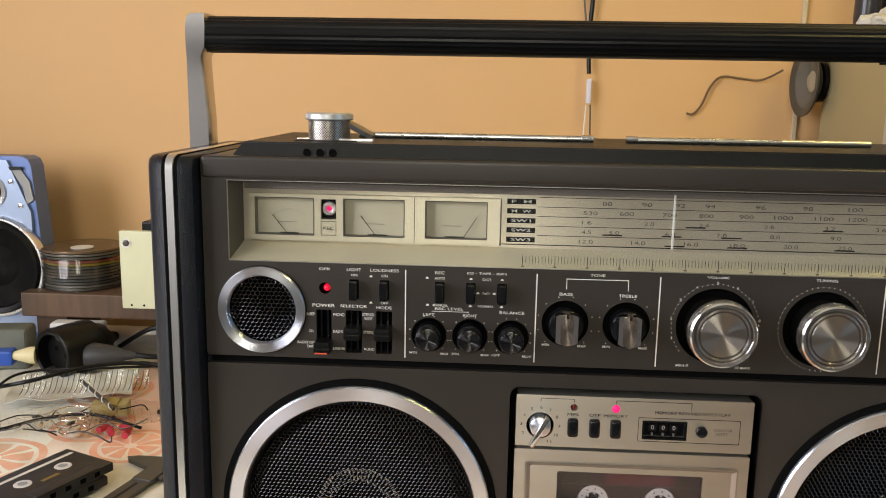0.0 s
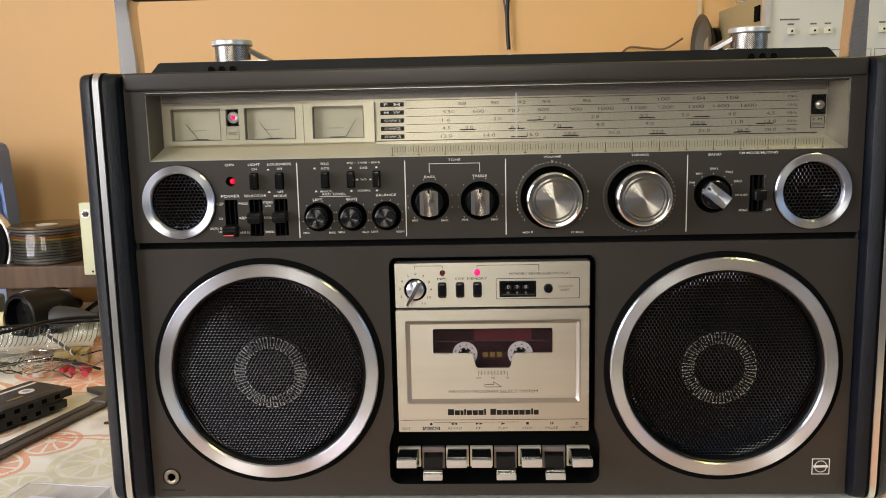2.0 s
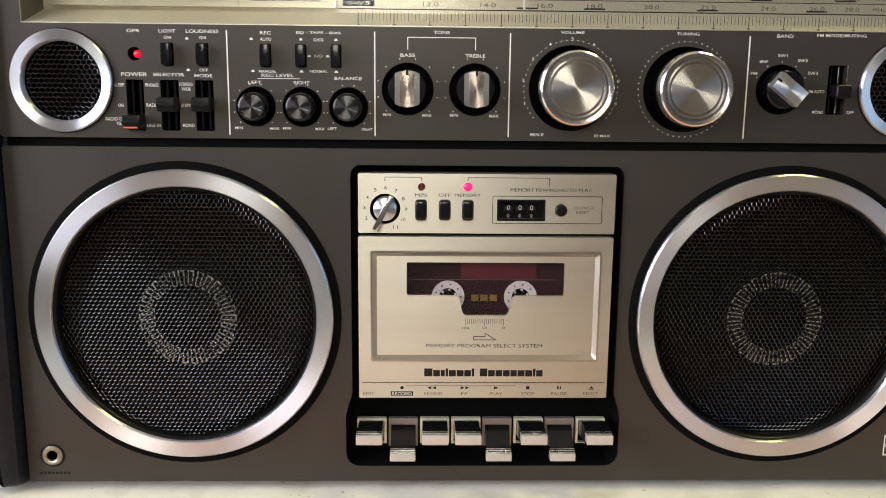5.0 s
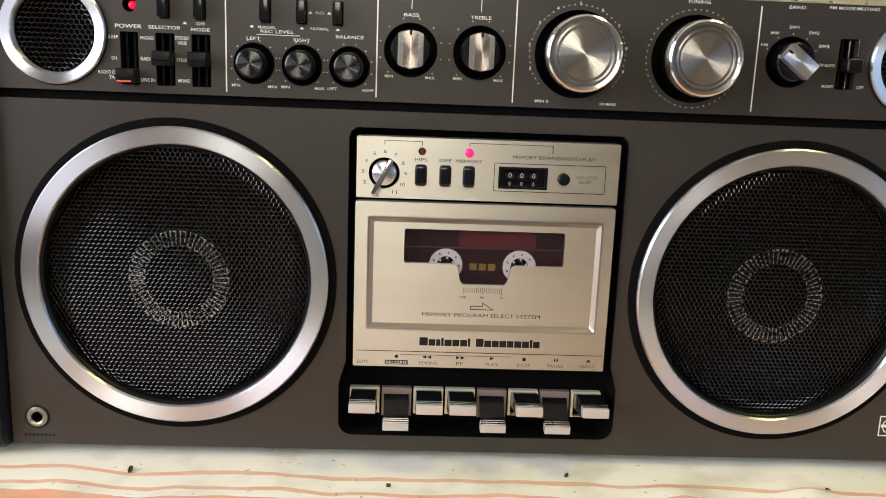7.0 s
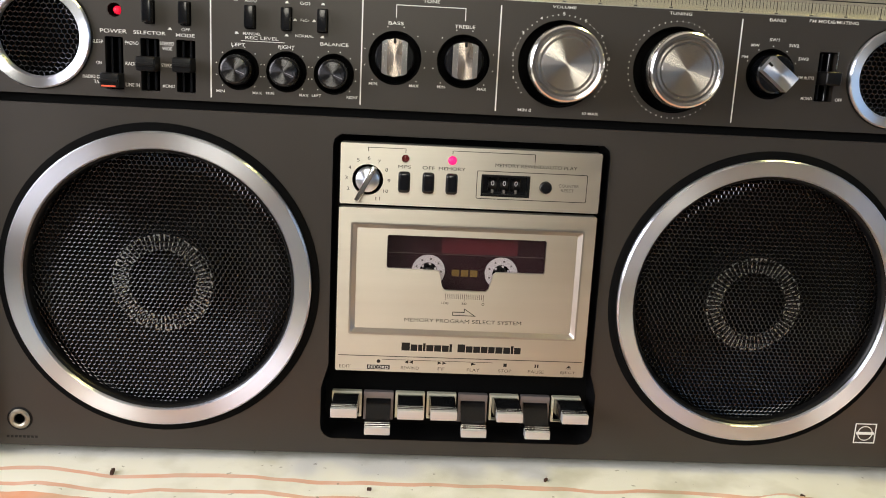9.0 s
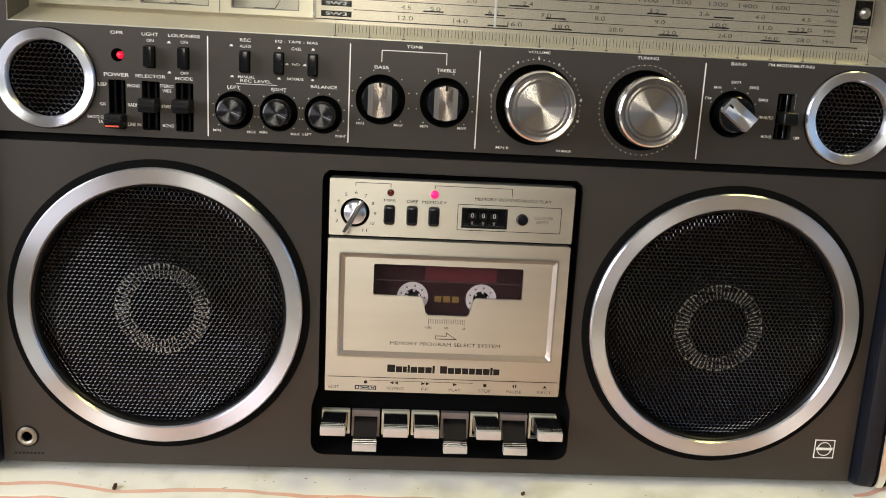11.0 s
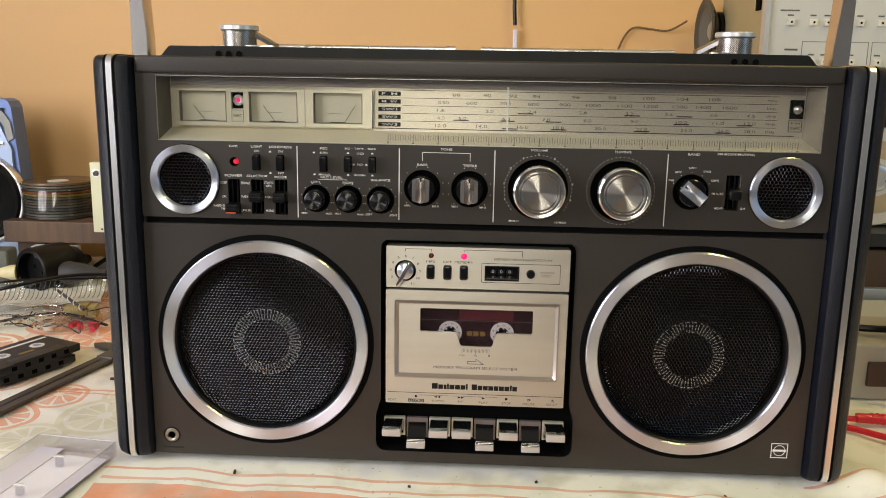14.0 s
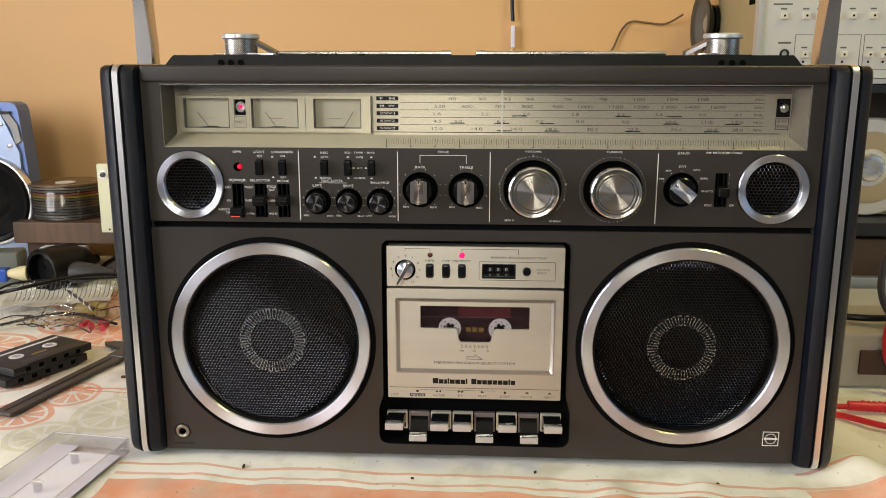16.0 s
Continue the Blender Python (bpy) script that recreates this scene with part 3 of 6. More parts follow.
# ---- white lettering of the control panel ----
for x in (-143, -63, 11, 143):
    bars([(x - 0.35, x + 0.35, 210.2, 266.2)], 0, WHITEINK, radio, "divider_line")
tagged(bars([(-45.2, -44.8, 257, 263.6), (-8.2, -7.8, 257, 263.6), (-45, -8, 263.3, 263.7), (-127, -104, 240.6, 240.9)], 0, WHITEINK, radio, "bracket_lines"), kind="stuff")
for s, x, z, w, h in (
    ("OPR", -193, 265.4, 7, 2.0), ("LIGHT", -174.8, 265.4, 9, 2.1), ("ON", -174.8, 262.0, 3.8, 1.8), ("LOUDNESS", -156, 265.4, 17.5, 2.0), ("ON", -156, 262.0, 3.8, 1.8), ("OFF", -156, 244.9, 4.6, 1.8),
    ("POWER", -193.8, 242.3, 14, 2.3), ("SELECTOR", -175, 242.3, 16.8, 2.0), ("MODE", -156.3, 241.9, 9.8, 2.0),
    ("SLEEP", -202.2, 236.6, 5.8, 2.1), ("ON", -201.8, 225.6, 2.8, 2.0), ("RADIO OFF", -205, 218.2, 11, 2.0), ("TAPE", -202.4, 215.6, 4.6, 2.0),
    ("PHONO", -184.4, 236.6, 7, 2.1), ("RADIO", -184.4, 225.8, 7, 2.1), ("LINE IN", -184.4, 214.8, 7.4, 2.1), ("STEREO", -166, 237.2, 7.4, 2.0), ("WIDE", -166, 234.6, 5, 2.0), ("STEREO", -165.6, 225.8, 7, 2.0), ("MONO", -165.4, 215, 6.4, 2.0),
    ("REC", -122, 265.0, 6, 2.0), ("AUTO", -122, 261.6, 6.2, 1.8), ("MANUAL", -121.4, 244.6, 9.4, 1.8), ("EQ - TAPE - BIAS", -93.4, 265.2, 24, 1.9), ("CrO2", -93.4, 261.6, 5.4, 1.8), ("FeCr", -93.4, 253, 4.6, 1.7), ("NORMAL", -93.6, 244.8, 9.6, 1.7),
    ("REC LEVEL", -116, 242.5, 17.5, 1.9), ("LEFT", -128.5, 238.6, 7.2, 1.9), ("RIGHT", -103, 238.6, 8.6, 1.9), ("BALANCE", -77.5, 241.2, 15, 2.0),
    ("MIN", -138, 213.9, 4.4, 1.7), ("MAX", -118.4, 213.7, 5, 1.7), ("MIN", -111.6, 213.9, 4.4, 1.7), ("MAX", -93.4, 213.7, 5, 1.7), ("LEFT", -86.6, 213.9, 5, 1.7), ("RIGHT", -67.3, 213.7, 6, 1.7),
    ("TONE", -26.5, 266.2, 9, 1.9), ("BASS", -45, 254.0, 8, 2.0), ("TREBLE", -8, 254.0, 11, 2.0), ("MIN", -56.4, 221.8, 4.4, 1.8), ("MAX", -34.2, 221.6, 5.2, 1.8), ("MIN", -19.4, 221.8, 4.4, 1.8), ("MAX", 2.8, 221.6, 5.2, 1.8),
    ("VOLUME", 45, 267.0, 13, 1.6), ("TUNING", 108.5, 267.0, 12.6, 1.9), ("BAND", 162.4, 266.4, 9, 2.0), ("FM MODE/MUTING", 193.8, 267.0, 27.5, 1.9),
    ("MIN 0", 27, 211.6, 7.4, 1.8), ("10 MAX", 63.6, 211.2, 9, 1.8), ("FM", 144.9 + 1.6, 246.2, 3.6, 1.8), ("MW", 151.6, 252.6, 4.6, 1.8), ("SW1", 161.9, 256.0, 5.4, 1.9), ("SW2", 173.2, 253.4, 5.6, 1.9), ("SW3", 179.4, 246.6, 5.6, 1.9),
    ("FM AUTO", 182.4, 236.6, 8.8, 1.9), ("MONO", 184, 225.4, 6.2, 1.9), ("OFF", 202.4, 225.4, 4, 1.9),
):
    lettering(s, x, z, w, h * 0.87, 0, WHITEINK, radio)
for i in range(1, 10):
    a = radians(225 - 27 * i)
    lettering(str(i), 45 + 26.6 * math.cos(a), 237 + 26.6 * math.sin(a), 0.6 if i == 1 else 1.3, 1.7, 0, WHITEINK, radio, "dial_figure")
pts = [(45 + 26 * math.cos(radians(225 - 27 * i)), 237 + 26 * math.sin(radians(225 - 27 * i))) for i in [k / 4 for k in range(41)] if i % 1]
pts += [(108.5 + 26 * math.cos(2 * math.pi * i / 50), 237 + 26 * math.sin(2 * math.pi * i / 50)) for i in range(50)]
tagged(dots(pts, 0.31, 0, WHITEINK, radio), kind="stuff")
pts = [(x + 16.8 * math.cos(radians(a)), z + 16.8 * math.sin(radians(a))) for x, z in TONE for a in range(-45, 226, 30)]
pts += [(x + 12.2 * math.cos(radians(a)), z + 12.2 * math.sin(radians(a))) for x, z in SMALL for a in range(-45, 226, 30)]
pts += [(BANDK[0] + 15 * math.cos(radians(a)), BANDK[1] + 15 * math.sin(radians(a))) for a in (154, 122, 90, 58, 26)]
tagged(dots(pts, 0.3, 0, WHITEINK, radio), kind="stuff")
bm = bmesh.new()
for x, z in ((-164.4, 261.6), (-164.4, 245.0), (-129.8, 261.8), (-129.4, 244.8), (-103, 261.8), (-103, 244.8), (-84, 261.8), (-84, 244.8), (-98.6, 253), (-88.6, 253)):
    mmbox(x - 1.0, x + 1.0, -0.15, 0.05, z - 0.6, z - 0.2, bm=bm)
    mmbox(x - 0.6, x + 0.6, -0.15, 0.05, z - 0.2, z + 0.5, bm=bm)
tagged(part("push_symbols", bm, WHITEINK, radio), kind="stuff")
# ---- dial window ----
dial = part("dial_plate", mmbox(-246, 246.5, 13, 14.5, 277, 318), DIALPLATE, radio, "brushed champagne dial plate behind the window")
bm = bmesh.new()
for q in (((-253, 2, 269), (257, 2, 269), (249.5, 21, 278), (-249, 21, 278)),):
    bm.faces.new([bm.verts.new([c / 1000 for c in p]) for p in q])
part("dial_sill", bm, SILLCREAM, radio, "sloping champagne sill below the dial")
bm = bmesh.new()
for q in (((-253, 2, 269), (-249, 21, 278), (-249, 21, 319), (-253, 2, 319)), ((257, 2, 269), (249.5, 21, 278), (249.5, 21, 319), (257, 2, 319))):
    bm.faces.new([bm.verts.new([c / 1000 for c in p]) for p in q])
part("dial_reveal", bm, mat("champagne_reveal", (0.17, 0.15, 0.115), 0.42, 0.4, 0.1, 30), radio)
part("dial_top_reveal", mmbox(-254, 258, 3, 23, 317.5, 321), PANEL, radio)
pane = part("dial_glass", mmbox(-252.6, 256.6, 1.2, 2.0, 269.2, 318.8), CLEAR, radio, "clear flat dial window")
pane.visible_shadow = False
bm = holed([(-253, 269), (257, 269), (257, 319), (-253, 319)], [[(-252.5, 269.5), (256.5, 269.5), (256.5, 318.5), (-252.5, 318.5)]], 0.6, 1.2)
part("glass_edge", bm, EDGEM, radio, "bright edge of the dial window")
# meters
METERS = ((-237, -200.4), (-181.8, -144.2), (-131, -93.2))
hol = [[(a, 283.5), (b, 283.5), (b, 306.8), (a, 306.8)] for a, b in METERS] + [[(-196, 293.6), (-186.4, 293.6), (-186.4, 306.4), (-196, 306.4)]]
mf = part("meter_frame", holed(round_rect(-241, -85, 280, 309.2, 1, 3), hol, 7.4, 13.2), SILLCREAM, radio, "pale champagne frame round three meters")
part("frame_edge", mmbox(-85.2, -84.4, 7.2, 13.2, 280, 309.2), CHROME, mf)
part("frame_joint", mmbox(-138, -137.6, 7.25, 7.5, 280.4, 308.8), GREYINK, mf)
for (a, b), na in zip(METERS, (128, 127, 58)):
    m = part("meter", mmbox(a - 0.5, b + 0.5, 12.4, 13.0, 283, 307.3), METERFACE, mf, "small needle meter with a pale face")
    part("meter_rim", holed([(a - 0.3, 283.2), (b + 0.3, 283.2), (b + 0.3, 307.1), (a - 0.3, 307.1)], [[(a + 0.25, 283.8), (b - 0.25, 283.8), (b - 0.25, 306.5), (a + 0.25, 306.5)]], 7.25, 12.4), KNOBDARK, m, "dark rim of the meter opening")
    cx = (a + b) / 2 + (2 if na > 90 else -1)
    base = Vector((cx / 1000 + (-0.002 if na > 90 else 0.006), 0.0112, 0.2845))
    tip = base + 0.0145 * Vector((math.cos(radians(na)), 0, math.sin(radians(na))))
    part("needle", tube([base, tip], 0.00022, 6), DARKINK, m)
    bm = bmesh.new()
    for i in range(9):
        t = radians(50 + 10 * i)
        mmbox(cx + 15 * math.cos(t) - 0.15, cx + 15 * math.cos(t) + 0.15, 12.2, 12.4, 284 + 15 * math.sin(t) - 0.7, 284 + 15 * math.sin(t) + 0.5, bm=bm)
    mmbox(cx - 8, cx + 4, 12.2, 12.4, 290.6, 291.1, bm=bm)
    part("meter_scale", bm, FAINTINK, m)
    bars([(cx - 6, cx + 6, 283.6, 284.4)], 11.5, DARKINK, m, "meter_stop")
part("lamp_holder", mmbox(-196, -186.4, 11, 13, 293.6, 306.4), MATTE, mf, "black field round the recording lamp")
part("recording_lamp", lathe([(1.5, 11), (1.4, 9.6), (0.9, 9.0), (0, 8.8)], -191.2, 300.2, 24), PINKLED, mf, "lit red recording lamp", True)
part("lamp_bezel", lathe([(4.4, 11), (4.1, 9.6), (3.0, 9.0), (1.7, 9.8), (1.5, 10.8)], -191.2, 300.2, 24), KEYTIP, mf)
part("lamp_label_frame", holed([(-196, 283.6), (-186.4, 283.6), (-186.4, 292.6), (-196, 292.6)], [[(-195.7, 283.9), (-186.7, 283.9), (-186.7, 292.3), (-195.7, 292.3)]], 7.2, 7.5), GREYINK, mf)
lettering("REC", -191.2, 288.2, 6.4, 2.0, 7.4, DARKINK, mf)
# the brow's shade on the plate, drawn as a thin dark strip
part("shaded_band", mmbox(-245, 245.6, 12.2, 12.9, 311.6, 318.4), mat("dial_top_shade", (0.28, 0.25, 0.235), 0.4, 0.5, 0.15, 20, stretch=(0.1, 1, 1)), dial, "dark strip standing in for the brow's shade on the dial")
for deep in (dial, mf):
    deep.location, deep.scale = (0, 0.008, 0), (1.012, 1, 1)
# scales
zs = [310.2, 304.2, 298.2, 292.2, 286.2, 280.2]
bars([(-62, 226, z - 0.18, z + 0.18) for z in zs[:5]] + [(-84, 240, zs[5] - 0.3, zs[5] + 0.3)], 13, DARKINK, dial, "scale_lines")
for s, z in zip(("F  M", "M  W", "SW1", "SW2", "SW3"), zs):
    tg = bars([(-81, -63.4, z - 4.5, z - 1.2)], 12.8, DARKINK, dial, "band_tag")
    lettering(s, -72.2, z - 2.85, 12, 1.9, 12.6, WHITEINK, dial)
rows = (
    [("88", -22), ("90", 2), ("92", 22), ("94", 40), ("96", 70), ("98", 98), ("100", 126), ("104", 152), ("108", 176)],
    [("530", -32), ("600", -10), ("700", 16), ("800", 38), ("900", 62), ("1000", 84), ("1100", 108), ("1200", 128), ("1300", 150), ("1400", 168), ("1600", 188)],
    [("1.6", -34), ("2.0", 4), ("2.4", 37), ("2.8", 76), ("3.2", 112), ("3.6", 142), ("4.0", 176), ("4.5", 204)],
    [("4.5", -34), ("5.0", -17), ("6.0", 17), ("7.0", 48), ("8.0", 80), ("9.0", 116), ("10.0", 152), ("11.0", 180), ("12.0", 204)],
    [("12.0", -34), ("14.0", -2), ("16.0", 30), ("18.0", 58), ("20.0", 90), ("22.0", 122), ("24.0", 156), ("26.0", 184), ("28.0", 204)],
)
for row, z in zip(rows, zs):
    for s, x in row:
        lettering(s, x + 2, z - 3.1, 2.6 * len(s.replace(".", "")) + 0.8, 2.3, 12.9, GREYINK, dial, "scale_figure")
for s, z in zip(("MHz", "kHz", "MHz", "MHz", "MHz"), zs):
    lettering(s, 221.5, z - 3.2, 7, 2.0, 12.9, GREYINK, dial, "scale_figure")
bars([(x, x + 12, z - 5.0, z - 4.2) for x, z in ((28, 298.2), (-22, 292.2), (14, 292.2), (50, 292.2), (110, 298.2), (150, 298.2), (148, 292.2), (196, 292.2), (16, 286.2), (54, 286.2), (118, 286.2), (180, 286.2))], 12.9, DARKINK, dial, "band_marks")
# ruler printed behind the lower edge of the window
bm = bmesh.new()
for i in range(161):
    x = -72 + i * 1.95
    z0, z1, wide = (271.0, 276.6, 0.2) if i % 10 == 0 else (272.2, 276.6, 0.12)
    bm.faces.new([bm.verts.new((vx / 1000, 0.0022, vz / 1000)) for vx, vz in ((x - wide, z0), (x + wide, z0), (x + wide, z1), (x - wide, z1))])
part("ruler_marks", bm, DARKINK, radio)
for i in range(0, 161, 10):
    x = -72 + i * 1.95
    bars([(x - 0.9, x + 0.9, 269.8, 270.5)], 2.3, GREYINK, radio, "ruler_bar")
p = part("dial_pointer", mmbox(19.2, 20.6, 8.8, 9.6, 280.5, 314, 0.3, 2), WHITEINK, dial, "white dial pointer")
part("lamp_holder", mmbox(235, 245.2, 11.8, 13.2, 293.6, 308), MATTE, dial)
part("stereo_lamp", lathe([(3.6, 12), (3.2, 10.6), (2, 9.8), (0, 9.4)], 240.6, 300.6, 24), SATIN, dial, "unlit silver stereo lamp", True)
part("lamp_label_frame", holed([(235, 283.4), (245.2, 283.4), (245.2, 292.4), (235, 292.4)], [[(235.4, 283.8), (244.8, 283.8), (244.8, 292), (235.4, 292)]], 12.7, 13.1), DARKINK, dial)
lettering("F M", 240.1, 290, 6.4, 1.8, 12.9, DARKINK, dial)
lettering("STEREO", 240.1, 286.4, 8, 2.0, 12.9, DARKINK, dial)

# ---- tape deck ----
deck = part("deck_well", holed([(x * 1.02, 105 + (z - 105) * 1.01) for x, z in well], [], 17, 18.5), MATTE, radio, "black recess of the tape deck")
bm = bmesh.new()
n = len(well)
f = [bm.verts.new((x / 1000, -0.0012, z / 1000)) for x, z in well]
b = [bm.verts.new((x * 0.985 / 1000, 0.018, (z if z > 30 else z + 3) / 1000)) for x, z in well]
for i in range(n):
    bm.faces.new((f[i], f[(i + 1) % n], b[(i + 1) % n], b[i]))
part("deck_well_lining", bm, BLACK, radio, "", True)
upper = part("deck_panel", holed(round_rect(-72.8, 72.8, 155.6, 189.4, 0.8, 3), [circle_pts(-57.6, 169.4, 8.6, 40), circle_pts(-37, 182, 2.2, 20), circle_pts(-11, 182, 2.6, 20), [(6.4, 163.8), (32.2, 163.8), (32.2, 174.4), (6.4, 174.4)], circle_pts(42, 169.2, 3.6, 24)], -0.5, 12), BRUSHED, radio, "brushed champagne deck panel with a counter")
part("selector_recess", lathe([(8.7, 0.2), (8.4, 5), (0, 5)], -57.6, 169.4, 40), MATTE, upper)
k = part("program_selector", lathe([(0, -4.5), (5.6, -4.5), (6.4, -4.0), (6.8, 4)], 0, 0, 40), SPUN, upper, "round silver program selector with a lever", True)
k.location, k.rotation_euler = (-0.0576, 0, 0.1694), (0, radians(27), 0)
part("selector_lever", mmbox(-1.5, 1.5, -9.5, -4, -12.4, 8.6, 0.7, 2), CHROME, k, "", True)
for i in range(2, 12):
    a = radians(206 - (i - 2) * 29.5)
    lettering(str(i), -57.6 + 11.8 * math.cos(a), 169.4 + 11.8 * math.sin(a) * 1.02, 1.5 if i < 10 else 2.6, 1.9, -0.5, DARKINK, upper, "selector_figure")
part("program_lamp", lathe([(2.1, 3), (2.0, 0.6), (0, 0)], -37, 182, 20), DIMLED, upper, "unlit dark red lamp")
part("memory_lamp", lathe([(2.5, 3), (2.4, -0.6), (1.4, -1.4), (0, -1.6)], -11, 182, 20), PINKLED, upper, "lit pink memory lamp", True)
for x0, s in ((-41, "MPS"), (-27.6, "OFF"), (-14.6, "MEMORY")):
    part("push_button", mmbox(x0 + 0.3, x0 + 7.0, -4, 3, 163.2, 175, 2.2, 4), GLOSSY, upper, "rounded black push button", True)
    lettering(s, x0 + 3.6, 177.4, 2.9 * len(s) * (0.85 if len(s) > 3 else 0.8), 1.8, -0.5, DARKINK, upper)
tagged(bars([(-57.8, -57.4, 185.2, 187.4), (-37.2, -36.8, 185.2, 187.4), (-57.6, -37, 187.2, 187.5), (-11.2, -10.8, 185.6, 187.4), (34.8, 35.2, 183, 187.4), (-11, 35, 187.2, 187.5)], -0.5, DARKINK, upper, "bracket_lines"), kind="stuff")
lettering("MEMORY REWIND/AUTO PLAY", 36, 180.6, 46, 1.9, -0.5, DARKINK, upper)
part("counter_outline", holed(round_rect(3, 65.4, 161.4, 177.2, 0.8, 3), [round_rect(3.35, 65.05, 161.75, 176.85, 0.6, 3)], -0.62, -0.4), DARKINK, upper)
c = part("tape_counter", mmbox(6, 32.6, 4, 5, 163.4, 174.8), GLOSSY, upper, "black three-figure tape counter")
part("counter_frame", holed([(5.6, 163), (33, 163), (33, 175.2), (5.6, 175.2)], [[(6.6, 164), (32, 164), (32, 174.2), (6.6, 174.2)]], -0.9, 2), BLACK, c)
for x in (12.2, 18.8, 25.4):
    part("counter_wheel", lathe([(0, 0), (4, 0), (4, 4.6), (0, 4.6)], 0, 0, 20), BLACK, c).matrix_basis = pose((x - 2.3) / 1000, 0.0052, 0.1691, 0, 0, -90)
    lettering("0", x, 170.4, 1.8, 2.7, 1.0, COUNTW, c, "counter_figure")
    lettering("1", x, 165.6, 1.4, 2.2, 1.6, GREYINK, c, "counter_figure")
part("reset_button", lathe([(3.4, 4), (3.4, -2.2), (2.9, -3), (0, -3.4)], 42, 169.2, 28), GLOSSY, upper, "round black reset button", True)
lettering("COUNTER", 55, 170.6, 11.4, 1.7, -0.5, GREYINK, upper)
lettering("RESET", 54.4, 168.0, 7.4, 1.7, -0.5, GREYINK, upper)

# cassette door
WIN = [(-44.6, 138.4), (44.6, 138.4), (45.4, 137.6), (45.4, 119.6), (44.6, 118.8), (17.4, 118.6), (16.0, 117.4), (13.6, 108.6), (12.0, 107), (-11.4, 107), (-13.0, 108.6), (-15.2, 117.4), (-16.4, 118.6), (-44.6, 118.8), (-45.4, 119.6), (-45.4, 137.6)]
door = part("cassette_door", holed(round_rect(-73, 72.6, 57.6, 153.6, 0.9, 3), [round_rect(-65, 65.4, 81, 144.4, 1.2, 3)], -0.8, 6), BRUSHED, radio, "brushed champagne cassette door")
bm = bmesh.new()
o, i2 = round_rect(-65, 65.4, 81, 144.4, 1.2, 3), round_rect(-62.4, 62.8, 83.4, 141.8, 1, 3)
fo = [bm.verts.new((x / 1000, -0.0014, z / 1000)) for x, z in round_rect(-66, 66.4, 80, 145.4, 1.2, 3)]
fp = [bm.verts.new((x / 1000, -0.0014, z / 1000)) for x, z in o]
fi = [bm.verts.new((x / 1000, 0.0014, z / 1000)) for x, z in i2]
for k in range(len(o)):
    q = (k + 1) % len(o)
    bm.faces.new((fo[k], fo[q], fp[q], fp[k]))
    bm.faces.new((fp[k], fp[q], fi[q], fi[k]))
part("door_bevel", bm, BEVELM, door, "bright bevelled inner frame")
part("door_plate", holed(round_rect(-63, 63.4, 82.8, 142.4, 0.8, 3), [WIN], 1.2, 3.2), BRUSHED, door, "brushed plate with a shaped window")
pane = part("door_window", holed([(x * 1.01, 122 + (z - 122) * 1.03) for x, z in WIN], [], 3.3, 4.0), SMOKE, door, "smoked clear cassette window")
pane.visible_shadow = False
bars([(-11 + i * 1.1 - 0.12, -11 + i * 1.1 + 0.12, 101 if i % 10 == 0 else 102.2, 105.2) for i in range(21)], 1.2, DARKINK, door, "scale_marks")
for s, x in (("100", -11), ("50", 0), ("0", 11)):
    lettering(s, x, 99.6, 1.2 * len(s) + 0.4, 1.4, 1.2, DARKINK, door, "scale_figure")
bm = holed([(-6.5, 92.2), (-6.5, 94.6), (0.2, 94.6), (0.2, 96.8), (7.2, 92.2)], [[(-6.1, 92.6), (-6.1, 94.2), (0.6, 94.2), (0.6, 96.1), (5.9, 92.6)]], 1.0, 1.3)
part("arrow_outline", bm, DARKINK, door)
lettering("MEMORY PROGRAM SELECT SYSTEM", 0, 88.9, 68, 2.2, 1.2, DARKINK, door)
# maker's name drawn as plain blocks
x, rects = -35, []
for group in ([4.4, 3.6, 2.2, 1.3, 3.8, 3.7, 3.6, 1.3], [4.0, 3.6, 3.6, 3.6, 3.4, 3.8, 3.7, 1.3, 3.5]):
    for i, w in enumerate(group):
        rects.append((x, x + w, 70.8, 75.6 if i == 0 or w < 1.4 or (i == 7 and w < 2) else 74.6))
        x += w + 0.42
    x += 2.6
sc = 69.5 / (rects[-1][1] + 35)
for a, b, c0, d in rects:
    bars([(-35 + (a + 35) * sc, -35 + (b + 35) * sc, c0, d)], -0.8, DARKINK, door, "maker_block")
bars([(-71.5, 71.2, 66.8, 67.15), (-46, 18.6, 64.9, 65.1)], -0.8, DARKINK, door, "rule_line")
KX = [-66.2 + 18.85 * i for i in range(8)]
for s, x, w in (("EDIT", -67.4, 6.6), ("REWIND", -29.6, 10.4), ("FF", -11.4, 4), ("PLAY", 7.4, 7.4), ("STOP", 26, 7.6), ("PAUSE", 44.4, 9.4), ("EJECT", 63.4, 9)):
    lettering(s, x, 60.2, w, 1.9, -0.8, GREYINK, door)
bars([(-54.6, -41.4, 58.9, 61.5)], -0.8, DARKINK, door, "record_field")
lettering("RECORD", -48, 60.2, 11.6, 1.8, -1.0, WHITEINK, door)
bm = bmesh.new()
